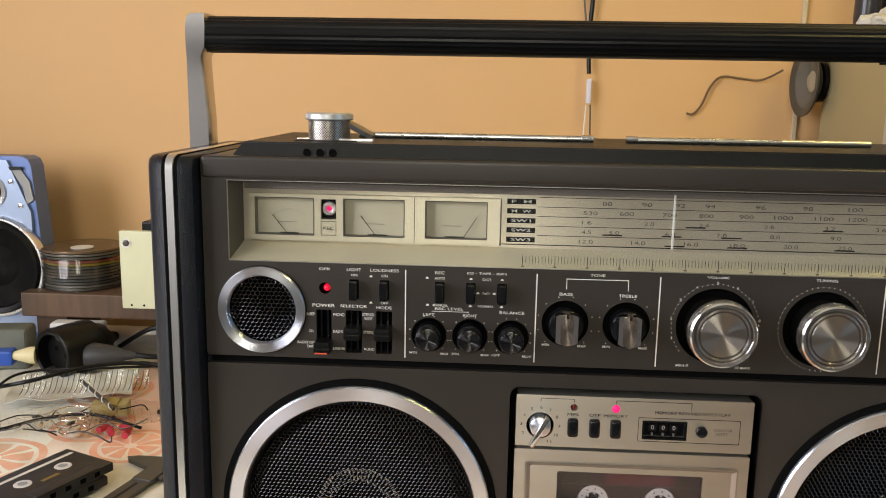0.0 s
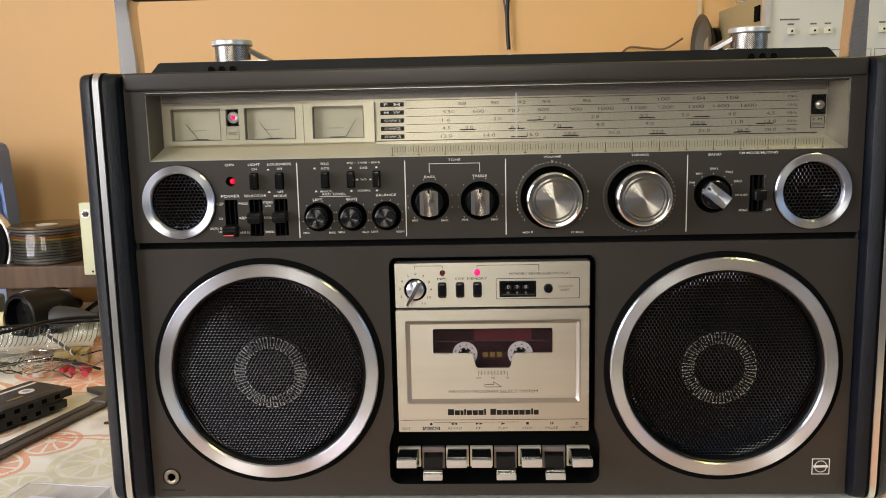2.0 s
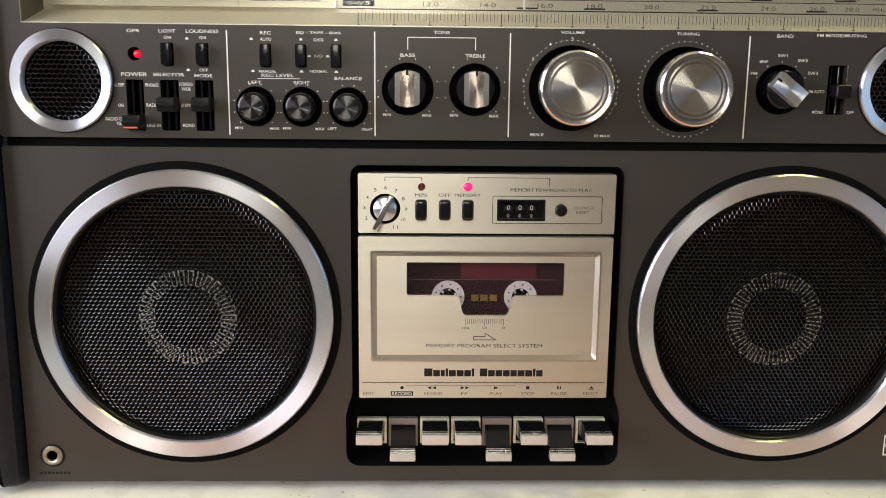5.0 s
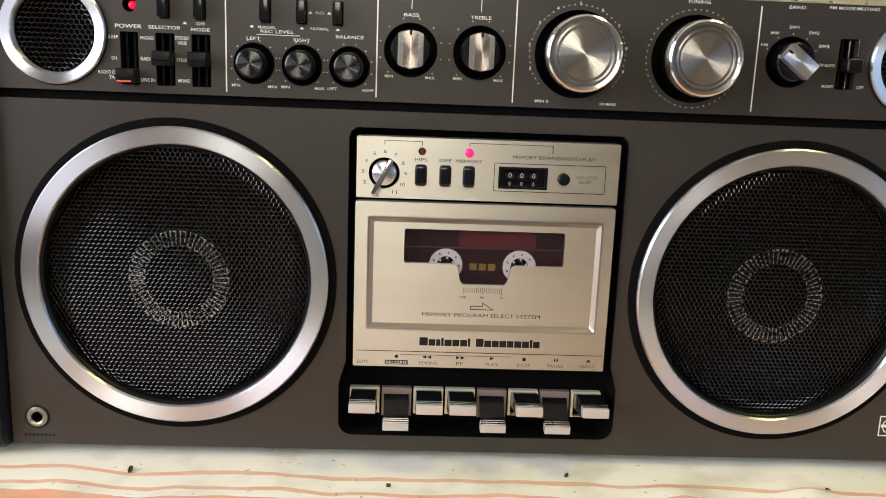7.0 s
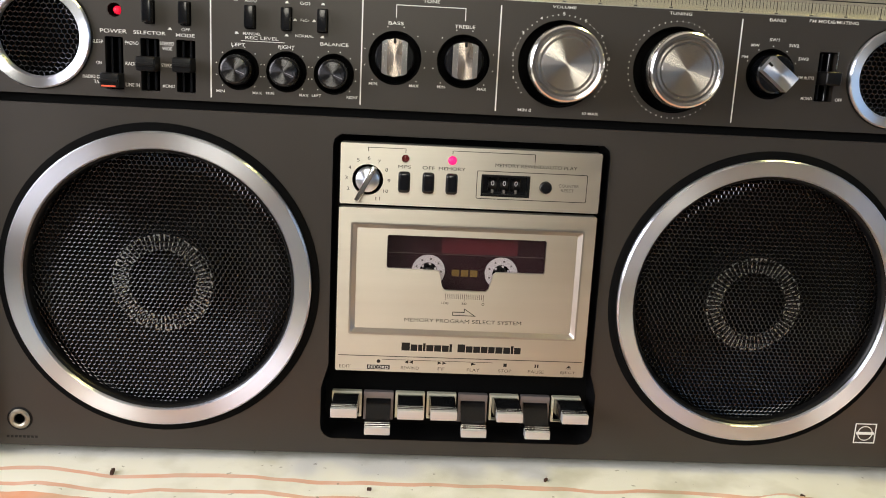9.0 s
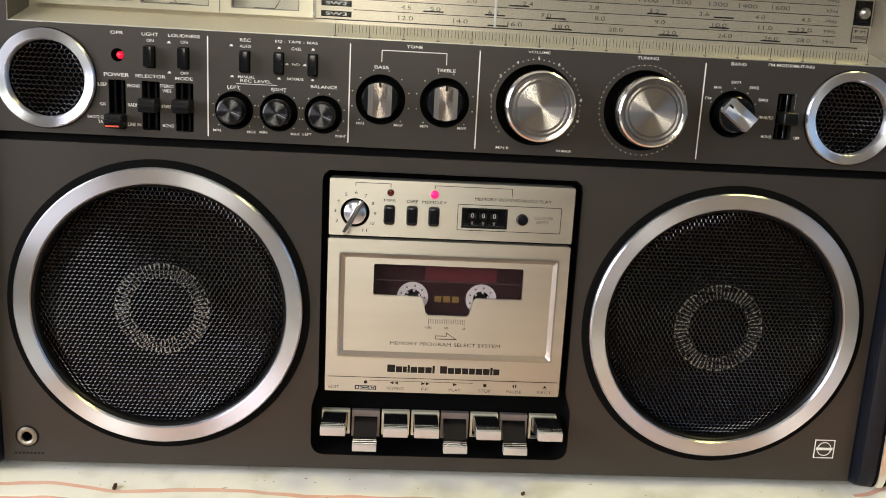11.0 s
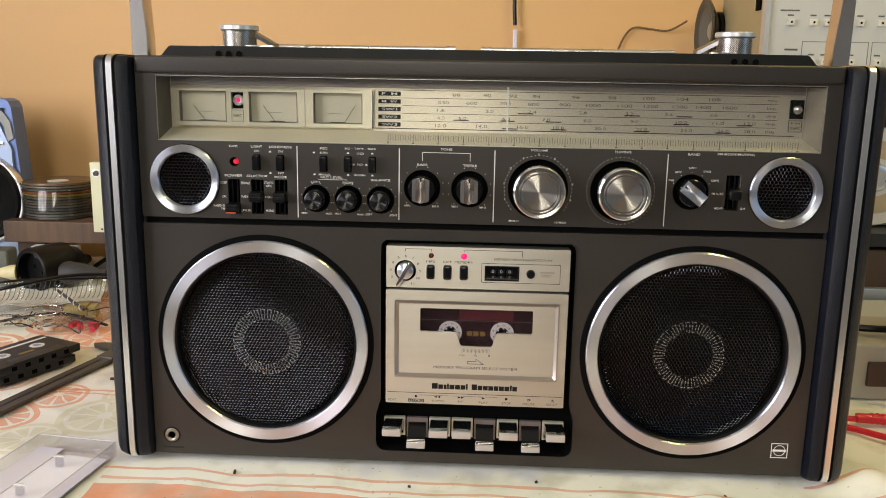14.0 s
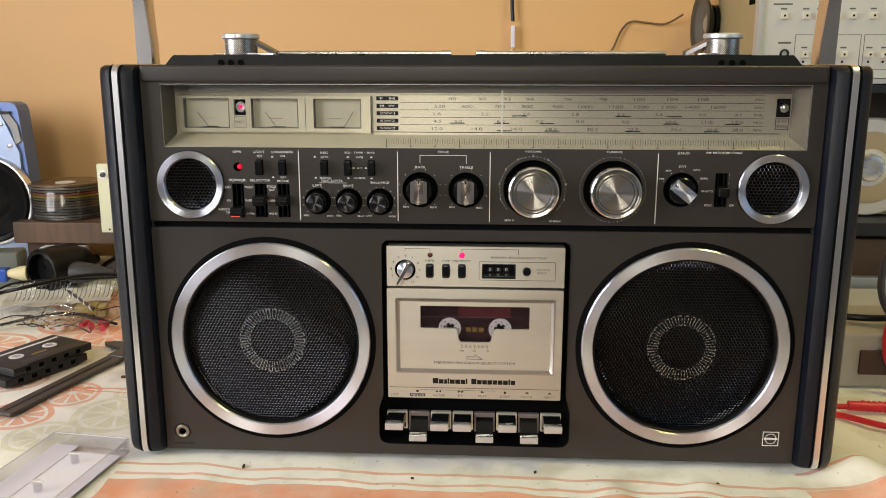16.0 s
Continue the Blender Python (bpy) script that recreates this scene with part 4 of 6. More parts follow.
for pts in ([(-30.8, 62.8), (-30.8, 64.8), (-33.2, 63.8)], [(-28.0, 62.8), (-28.0, 64.8), (-30.4, 63.8)], [(-13.6, 62.8), (-13.6, 64.8), (-11.2, 63.8)], [(-10.8, 62.8), (-10.8, 64.8), (-8.4, 63.8)], [(6, 62.8), (6, 64.8), (8.8, 63.8)], [(62.2, 63.4), (65, 63.4), (63.6, 64.8)], [(62.2, 62.6), (65, 62.6), (65, 63), (62.2, 63)], [(25, 62.8), (27, 62.8), (27, 64.8), (25, 64.8)], [(43.4, 62.8), (44.2, 62.8), (44.2, 64.8), (43.4, 64.8)], [(44.9, 62.8), (45.7, 62.8), (45.7, 64.8), (44.9, 64.8)], circle_pts(-48, 63.8, 1.1, 12)):
    bm.faces.new([bm.verts.new((x / 1000, -0.00095, z / 1000)) for x, z in pts])
part("transport_symbols", bm, DARKINK, door)

# piano keys
def key(cx, pressed):
    if pressed:
        prof = [(14, 38), (9, 38), (6.5, 37), (3, 33.4), (-1.5, 29.2), (-5.2, 26.9), (-7.6, 25.6), (-1, 20), (14, 20)]
    else:
        prof = [(14, 40.0), (8, 40.0), (4, 41.6), (-3, 42.8), (-11, 43.0), (-16.6, 42.5), (-19.6, 41.8), (-14, 35), (14, 31)]
    bm = bmesh.new()
    a = [bm.verts.new(((cx - 7.2) / 1000, y / 1000, z / 1000)) for y, z in prof]
    b = [bm.verts.new(((cx + 7.2) / 1000, y / 1000, z / 1000)) for y, z in prof]
    for i in range(len(prof)):
        j = (i + 1) % len(prof)
        bm.faces.new((a[i], a[j], b[j], b[i]))
    bm.faces.new(a)
    bm.faces.new(b)
    k = part("piano_key", bm, GLOSSY, radio, "pressed glossy black piano key" if pressed else "glossy black piano key", True)
    y, z = prof[6]
    part("key_tip", mmbox(cx - 7.5, cx + 7.5, y - 1.4, y + 5, z - (4.4 if pressed else 5.2), z + 0.3, 0.6, 3), KEYTIP, k, "satin silver tip", True)
    p0, p1 = Vector((0, *prof[6])), Vector((0, *prof[5]))
    for t in (0.22, 0.75, 1.28):
        p = p0.lerp(p1, t)
        bm = mmbox(cx - 7.3, cx + 7.3, p.y - 0.28, p.y + 0.28, p.z - 0.3, p.z + 0.14)
        part("key_stripe", bm, SATIN, k, "thin silver stripe")
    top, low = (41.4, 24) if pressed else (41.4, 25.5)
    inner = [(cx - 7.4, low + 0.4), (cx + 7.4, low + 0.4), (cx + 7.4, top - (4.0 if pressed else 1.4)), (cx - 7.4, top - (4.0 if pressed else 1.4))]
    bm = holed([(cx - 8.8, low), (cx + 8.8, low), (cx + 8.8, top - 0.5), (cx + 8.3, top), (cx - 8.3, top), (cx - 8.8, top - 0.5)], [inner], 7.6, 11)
    # pressed keys take the darker, shaded copy of the frame metal
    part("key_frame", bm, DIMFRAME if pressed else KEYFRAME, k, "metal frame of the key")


for i, x in enumerate(KX):
    key(x, i in (1, 4, 6))

# ---- top: lid, microphones, aerials, handle ----
def chamfered(x0, x1, y0, y1, z0, z1, c):
    bm = bmesh.new()
    lo = [(x0, y0), (x1, y0), (x1, y1), (x0, y1)]
    hi = [(x0 + c * 1.4, y0 + c * 0.5), (x1 - c * 1.4, y0 + c * 0.5), (x1 - c * 1.4, y1 - c), (x0 + c * 1.4, y1 - c)]
    a = [bm.verts.new((x / 1000, y / 1000, z0 / 1000)) for x, y in lo]
    b = [bm.verts.new((x / 1000, y / 1000, z1 / 1000)) for x, y in hi]
    for i in range(4):
        bm.faces.new((a[i], a[(i + 1) % 4], b[(i + 1) % 4], b[i]))
    bm.faces.new(a)
    bm.faces.new(b)
    bmesh.ops.bevel(bm, geom=[e for e in bm.edges], offset=0.0008, segments=2, affect="EDGES")
    return bm


lid = part("top_lid", chamfered(-254, 254, 10, 146, 330.5, 341.5, 6), TOPLID, radio, "raised dark plastic top", True)
part("top_ledge", mmbox(-266, 266, 2, 150, 328, 333.2, 1, 2), PANEL, radio, "", True)
for s in (-1, 1):
    cx = s * 197.5
    m = part("microphone", lathe_z([(0, 339), (12.2, 339), (13.0, 341), (13.2, 354.5), (0, 355)], cx, 42, 48), MICMESH, radio, "built-in microphone with a silver mesh", True)
    bm = bmesh.new()
    for turn in (-1, 1):
        for i in range(52):
            rows = []
            for q in range(7):
                t = 2 * math.pi * i / 52 + turn * q * 0.17
                rows.append([bm.verts.new(((cx + 13.45 * math.cos(t + d)) / 1000, (42 + 13.45 * math.sin(t + d)) / 1000, (340.5 + q * 2.3) / 1000)) for d in (-0.021, 0.021)])
            for a, b in zip(rows, rows[1:]):
                bm.faces.new((a[0], a[1], b[1], b[0]))
    part("wire_mesh", bm, BEVELM, m, "crossed silver wire mesh")
    part("microphone_cap", lathe_z([(13.4, 354.4), (15.0, 354.8), (15.4, 355.4), (15.3, 358.2), (14.6, 358.9), (0, 359)], cx, 42, 48), KEYTIP, m, "satin silver cap", True)
    bm = bmesh.new()
    a = [(-s * 4, 30, 358.4), (-s * 4, 54, 358.4), (-s * 26, 66, 345.5), (-s * 26, 54, 344.5)]
    q = [bm.verts.new(((cx + x) / 1000, y / 1000, z / 1000)) for x, y, z in a] + [bm.verts.new(((cx + x) / 1000, y / 1000, (z - 3.4) / 1000)) for x, y, z in a]
    bm.faces.new(q[:4]); bm.faces.new(q[4:])
    for i in range(4):
        bm.faces.new((q[i], q[(i + 1) % 4], q[4 + (i + 1) % 4], q[4 + i]))
    part("microphone_arm", bm, ARMM, m, "swing arm of the microphone")
    part("microphone_seat", mmbox(cx - 20, cx + 20, 26, 66, 339, 342.2, 1, 2), TOPLID, m, "dark seat of the microphone", True)
    part("seat_tab", mmbox(cx - s * 12 - 9, cx - s * 12 + 9, 30, 37, 341, 343.4, 0.8, 2) if s > 0 else mmbox(cx + 8, cx + 30, 30, 37, 341, 343.4, 0.8, 2), SATIN, m, "small silver tab", True)
    part("seat_tab", mmbox(cx + s * 17 - 4, cx + s * 17 + 4, 40, 47, 341, 343.0, 0.8, 2), SATIN, m, "small silver tab", True)
    for d in (-8, 0, 8):
        part("lid_hole", lathe([(2.4, 0), (2.4, 0.4), (0, 0.4)], cx + d, 335.6, 20), MATTE, lid).location = (0, 0.0103, 0)
for xa, xb in ((-184, -28), (2, 160)):
    bm = tube([(xa / 1000, 0.080, 0.3437), (xb / 1000, 0.080, 0.3437)], 0.0022, 14)
    t = part("aerial", bm, SATIN, radio, "folded telescopic aerial in a clip", True)
    part("aerial_tip", tube([((xa if xa > 0 else xb) / 1000 - 0.004, 0.080, 0.3437), ((xa if xa > 0 else xb) / 1000 + 0.004, 0.080, 0.3437)], 0.0028, 12), CHROME, t, "", True)
# handle
h = part("carrying_handle", mmbox(-0.5, 0.5, 96, 98, 409, 411), BLACK, radio, "folding chrome handle with a ribbed black grip")
prof = []
for i in range(48):
    a = 2 * math.pi * i / 48
    r = 12.6 - (0.45 if i % 2 and 8 < i < 32 else 0)
    prof.append((97 + r * 1.0 * math.cos(a), 410.5 + r * math.sin(a)))
bm = bmesh.new()
a = [bm.verts.new((-0.2925, y / 1000, z / 1000)) for y, z in prof]
b = [bm.verts.new((0.2925, y / 1000, z / 1000)) for y, z in prof]
for i in range(48):
    bm.faces.new((a[i], a[(i + 1) % 48], b[(i + 1) % 48], b[i]))
bm.faces.new(a)
bm.faces.new(b)
part("grip", bm, BLACK, h, "ribbed black grip")
for s in (-1, 1):
    bm = bmesh.new()
    # (y half-width, x outer, x inner, z)
    secs = [(12.2, 303.5, 291, 424), (12.6, 305.8, 291, 421.5), (12.6, 307, 291, 415), (11.5, 307.4, 292, 402), (10, 307.6, 295.5, 395), (9, 307.8, 294.4, 380), (8, 308, 292.2, 350), (8, 308, 292.2, 331)]
    rings = []
    for hy, xo, xi, z in secs:
        rings.append([bm.verts.new((s * x / 1000, y / 1000, z / 1000)) for x, y in ((xo, 97 - hy * 0.7), (xo - 1.2, 97 - hy), (xi + 1.2, 97 - hy), (xi, 97 - hy * 0.7), (xi, 97 + hy), (xo, 97 + hy))])
    for p, q in zip(rings, rings[1:]):
        for i in range(6):
            bm.faces.new((p[i], p[(i + 1) % 6], q[(i + 1) % 6], q[i]))
    bm.faces.new(rings[0])
    bm.faces.new(rings[-1])
    part("arm", bm, ARMCHROME, h, "chrome handle arm", True)

# ---- cassette in the deck ----
cas = thing("audio_cassette", "dark smoky audio cassette with white hubs inside the deck", "cassette")
CASM = mat("smoky_cassette", (0.035, 0.014, 0.018), 0.2, 0, 0.4, 40)
HUBW = mat("white_hub", (0.72, 0.72, 0.70), 0.4, 0, 0.05, 100)
YEL = mat("ochre_print", (0.22, 0.15, 0.03), 0.5, 0, 0.1, 100)
HZ = 116.6
part("shell", holed(round_rect(-50.2, 50.2, 88, 151, 1, 3), [circle_pts(-21.25, HZ, 4.8, 24), circle_pts(21.25, HZ, 4.8, 24)], 8.5, 16.5), CASM, cas, "dark translucent shell")
for x in (-21.25, 21.25):
    hb = part("hub", holed(circle_pts(x, HZ, 9.6, 40), [circle_pts(x, HZ, 5.2, 24)], 7.9, 8.6), HUBW, cas, "white toothed hub ring")
    bm = bmesh.new()
    for i in range(6):
        t = radians(60 * i + 20)
        c = Vector((x + 4.3 * math.cos(t), 0, HZ + 4.3 * math.sin(t)))
        lathe([(0, 7.8), (0.7, 7.8), (0.7, 9)], c.x, c.z, 8, bm)
    part("hub_teeth", bm, HUBW, hb)
    part("spindle", lathe([(0, 6.8), (2.4, 7), (3.0, 9), (3, 17)], x, HZ, 20), BLACK, hb)
    bm = bmesh.new()
    for i in range(9):
        t = radians(40 * i)
        mmbox(x + 7.4 * math.cos(t) - 0.5, x + 7.4 * math.cos(t) + 0.5, 7.7, 8.0, HZ + 7.4 * math.sin(t) - 0.5, HZ + 7.4 * math.sin(t) + 0.5, bm=bm)
    part("hub_marks", bm, GREYINK, hb)
bars([(-7.6 + i * 5.4, -3.4 + i * 5.4, HZ - 2.6, HZ + 1.2) for i in range(3)], 8.4, YEL, cas, "ochre_blocks")
bars([(-50, 50, 126.6, 127.0)], 8.4, GREYINK, cas, "shell_line")
part("red_liner", mmbox(-14, 30, 8.3, 8.48, 127.4, 140), mat("red_liner", (0.10, 0.012, 0.02), 0.4, 0, 0.5, 60), cas, "dark red liner")

# ---- table and cloth ----
TABLE = mat("table_top", (0.25, 0.16, 0.09), 0.5, 0, 0.2, 10)
tagged(finish(box(-1.15, 0.98, -0.31, 0.77, -0.04, -0.006, 0.004), "table", TABLE), "wooden workbench under a printed tablecloth", "table")


def cloth_material():
    m = mat("printed_cloth", (0.86, 0.85, 0.78), 0.85, 0, 0.07, 9, 0.25, 1400, (0.60, 0.58, 0.44), 0.6)
    n, l = m.node_tree.nodes, m.node_tree.links
    bsdf = n["Principled BSDF"]
    base = bsdf.inputs["Base Color"].links[0].from_socket
    tc = n.new("ShaderNodeTexCoord")
    nz = n.new("ShaderNodeTexNoise")
    nz.inputs["Scale"].default_value, nz.inputs["Detail"].default_value = 14, 2
    l.new(tc.outputs["Object"], nz.inputs["Vector"])
    sep, wob = n.new("ShaderNodeSeparateXYZ"), n.new("ShaderNodeSeparateColor")
    l.new(tc.outputs["Object"], sep.inputs[0])
    l.new(nz.outputs["Color"], wob.inputs[0])

    def op(kind, a, b=0.0, c=0.0):
        q = n.new("ShaderNodeMath")
        q.operation = kind
        for i, v in enumerate((a, b, c)):
            if isinstance(v, (int, float)):
                q.inputs[i].default_value = v
            else:
                l.new(v, q.inputs[i])
        return q.outputs[0]

    x = op("ADD", sep.outputs[0], op("MULTIPLY", op("SUBTRACT", wob.outputs[0], 0.5), 0.010))
    y = op("ADD", sep.outputs[1], op("MULTIPLY", op("SUBTRACT", wob.outputs[1], 0.5), 0.022))

    def inside(v, lo, hi):
        return op("MULTIPLY", op("GREATER_THAN", v, lo), op("LESS_THAN", v, hi))

    def line(yc, slope, half, xa, xb, dash=0.0):
        d = op("ABSOLUTE", op("SUBTRACT", op("SUBTRACT", y, yc), op("MULTIPLY", x, slope)))
        k = op("MULTIPLY", op("LESS_THAN", d, half), inside(x, xa, xb))
        if dash:
            k = op("MULTIPLY", k, op("GREATER_THAN", op("FRACT", op("MULTIPLY", x, dash)), 0.035))
        return k

    def wheel(cx, cy, r, spokes=9):
        dx, dy = op("SUBTRACT", x, cx), op("SUBTRACT", y, cy)
        d = op("DIVIDE", op("SQRT", op("ADD", op("MULTIPLY", dx, dx), op("MULTIPLY", dy, dy))), r)
        ang = op("MULTIPLY", op("ARCTAN2", dy, dx), spokes / (2 * math.pi))
        seg = op("MULTIPLY", inside(op("FRACT", op("ADD", ang, 20)), 0.12, 0.88), inside(d, 0.16, 0.74))
        return op("MAXIMUM", seg, inside(d, 0.84, 1.0))

    def add(base, mask, colour, amount):
        mx = n.new("ShaderNodeMix")
        mx.data_type = "RGBA"
        l.new(op("MULTIPLY", mask, amount), mx.inputs[0])
        l.new(base, mx.inputs[6])
        mx.inputs[7].default_value = (*colour, 1)
        return mx.outputs[2]

    def union(some):
        out = some[0]
        for s in some[1:]:
            out = op("MAXIMUM", out, s)
        return out

    fade = n.new("ShaderNodeTexNoise")
    fade.inputs["Scale"].default_value, fade.inputs["Detail"].default_value = 40, 5
    l.new(tc.outputs["Object"], fade.inputs["Vector"])
    worn = op("ADD", 0.46, op("MULTIPLY", fade.outputs[0], 0.8))
    orange, green = (0.78, 0.25, 0.09), (0.55, 0.55, 0.22)
    wheels = union([wheel(-0.447, 0.073, 0.034), wheel(-0.420, 0.128, 0.030), wheel(-0.465, 0.315, 0.042), wheel(-0.53, 0.36, 0.045), wheel(-0.59, 0.27, 0.05), wheel(-0.56, 0.47, 0.05), wheel(-0.42, 0.40, 0.04), wheel(-0.50, 0.16, 0.035), wheel(0.45, 0.08, 0.04), wheel(0.42, 0.30, 0.04)])
    lemons = union([wheel(-0.352, 0.085, 0.044, 10), wheel(-0.345, 0.140, 0.030, 10), wheel(-0.398, 0.030, 0.034, 10), wheel(0.40, 0.0, 0.04, 10)])
    lines = union([line(-0.0255, -0.03, 0.0021, -0.305, 0.9), line(-0.0425, -0.03, 0.0019, -0.300, 0.27), line(0.185, 0.1, 0.0026, -0.43, -0.30, 30), line(0.149, 0.03, 0.0015, -0.43, -0.30), line(-0.034, 0.1, 0.0019, 0.27, 0.9)])
    block = union([op("MULTIPLY", inside(x, -0.301, 0.262), inside(op("ADD", y, op("MULTIPLY", x, 0.03)), -0.20, -0.0515)), op("MULTIPLY", inside(x, 0.268, 0.55), inside(y, -0.20, -0.037))])
    out = add(base, lemons, green, op("MULTIPLY", worn, 0.4))
    out = add(out, wheels, orange, op("MULTIPLY", worn, 0.7))
    blush = n.new("ShaderNodeMapRange")
    blush.inputs[1].default_value, blush.inputs[2].default_value = 0.25, 0.36
    l.new(sep.outputs[1], blush.inputs[0])
    out = add(out, op("MULTIPLY", blush.outputs[0], inside(x, -0.555, -0.3)), (0.80, 0.30, 0.14), op("MULTIPLY", worn, 0.62))
    out = add(out, block, orange, op("MULTIPLY", worn, 0.8))
    out = add(out, lines, (0.72, 0.24, 0.10), op("MULTIPLY", worn, 0.7))
    speck = n.new("ShaderNodeTexNoise")
    speck.inputs["Scale"].default_value, speck.inputs["Detail"].default_value = 210, 2
    l.new(tc.outputs["Object"], speck.inputs["Vector"])
    out = add(out, op("GREATER_THAN", speck.outputs[0], 0.73), (0.22, 0.19, 0.13), 0.55)
    smear = n.new("ShaderNodeTexNoise")
    smear.inputs["Scale"].default_value, smear.inputs["Detail"].default_value = 22, 6
    l.new(tc.outputs["Object"], smear.inputs["Vector"])
    sm = n.new("ShaderNodeMapRange")
    sm.inputs[1].default_value, sm.inputs[2].default_value = 0.5, 0.7
    l.new(smear.outputs[0], sm.inputs[0])
    out = add(out, sm.outputs[0], (0.42, 0.40, 0.28), 0.45)
    l.new(out, bsdf.inputs["Base Color"])
    return m


bm = bmesh.new()
bmesh.ops.create_grid(bm, x_segments=420, y_segments=250, size=1)
for v in bm.verts:
    x, y = -0.08 + v.co.x * 1.04, 0.230 + v.co.y * 0.530
    under = 1.0 if abs(x) > 0.33 or y < -0.03 or y > 0.2 else 0.25
    z = -0.0008 + under * (0.0016 * noise.noise((x * 11, y * 11, 0)) + 0.0011 * noise.noise((x * 34, y * 30, 3)) + 0.0005 * noise.noise((x * 80, y * 70, 5)))
    fr = max(0.0, min(1.0, (0.06 - y) / 0.06))
    z += fr * 0.014 * math.exp(-((x - 0.325 + 0.35 * y) / 0.026) ** 2)
    z += fr * 0.004 * math.exp(-((x - 0.20 - 0.4 * y) / 0.016) ** 2) * (1 if y < -0.03 else 0.2) + fr * 0.003 * math.exp(-((x - 0.10 + 0.3 * y) / 0.014) ** 2) * (1 if y < -0.03 else 0.1)
    if y > 0.1 and x > 0.34:
        z += 0.004 * noise.noise((x * 14, y * 14, 9))
    v.co = (x, y, z)
tagged(finish(bm, "tablecloth", cloth_material(), smooth=True), "cream tablecloth printed with orange blocks and citrus wheels", "tablecloth")

# crumbs on the cloth
CRUMB = mat("brown_crumb", (0.05, 0.02, 0.012), 0.8)
for x, y, a, b in ((-0.195, -0.021, 0.0026, 0.0010), (-0.385, 0.176, 0.003, 0.002), (0.052, -0.018, 0.0013, 0.0007), (-0.05, -0.034, 0.0013, 0.0006), (0.2, -0.03, 0.0014, 0.0006)):
    c = finish(box(-a, a, -b, b, -0.0008, 0.0012, 0.0005), "crumb", CRUMB)
    c.location, c.rotation_euler = (x, y, 0.0002), (0, 0, 0.3 + 9 * x)
    tagged(c, "tiny dark brown crumb lying on the cloth", "crumb", "crumbs on the cloth")

# ---- left of the radio ----
CLEARP = glass("clear_plastic", (0.90, 0.90, 0.92), 0.06)
WSTRIPE = mat("white_label", (0.72, 0.71, 0.68), 0.5, 0, 0.05, 60)
LILAC = mat("lilac_tint", (0.70, 0.68, 0.80), 0.4, 0, 0.04, 20)


def local(ob, x, y, z, rz=0.0, rx=0.0, ry=0.0):
    ob.matrix_basis = pose(x, y, z, rx, ry, rz)
    return ob


# open clear case of a cassette
case = thing("cassette_case", "open clear plastic cassette case lying on the cloth", "cassette case")
W2, L2 = 0.036, 0.056
bm = holed([(-36, -56), (36, -56), (36, 56), (-36, 56)], [[(-34.8, -54.8), (34.8, -54.8), (34.8, 54.8), (-34.8, 54.8)]], -13, 0)
bmesh.ops.rotate(bm, matrix=Matrix.Rotation(radians(-90), 3, "X"), verts=bm.verts)
for v in bm.verts:
    v.co.z = abs(v.co.z)
part("case_wall", bm, CLEARP, case, "clear thin rim")
# opaque pale strips added as the gleam along the clear edges
RIMP = mat("rim_gleam", (0.62, 0.62, 0.66), 0.15, 0, 0.05, 30)
for x0, x1, y0, y1 in ((-0.036, 0.036, -0.056, -0.0553), (-0.036, 0.036, 0.0553, 0.056), (-0.036, -0.0353, -0.0552, 0.0552), (0.0353, 0.036, -0.0552, 0.0552)):
    part("rim_edge", box(x0, x1, y0, y1, 0.0128, 0.0134), RIMP, case, "pale strip standing in for the gleam on the clear rim")
part("case_base", box(-0.0358, 0.0358, -0.0558, 0.0558, 0.0004, 0.0016), CLEARP, case)
part("insert_card", box(-0.034, 0.0346, -0.054, 0.044, 0.0019, 0.0022), mat("white_card", (0.80, 0.79, 0.88), 0.5, 0, 0.03, 30), case, "pale lilac-white card in the case")
part("card_flap", box(-0.0345, -0.012, -0.054, 0.054, 0.0024, 0.0028), mat("grey_card", (0.72, 0.70, 0.80), 0.5, 0, 0.04, 30), case, "grey strip of the card")
for y in (-0.0245, 0.0245):
    p = part("case_peg", lathe_z([(0, 2), (3.6, 2), (3.3, 11), (2.6, 11), (2.6, 3), (0, 3)], 0, 0, 16), CLEARP, case, "clear spindle peg", True)
    p.location = (0.004, y, 0)
    q = part("peg_cross", box(-0.005, 0.005, -0.0008, 0.0008, 0.0108, 0.0116), WSTRIPE, p)
local(case, -0.345, -0.052, 0.0006, -7)

# two black cassettes on one another
CASB = mat("black_cassette", (0.012, 0.012, 0.013), 0.45, 0, 0.3, 60, 0.2, 900, (0.05, 0.045, 0.035), 0.3)


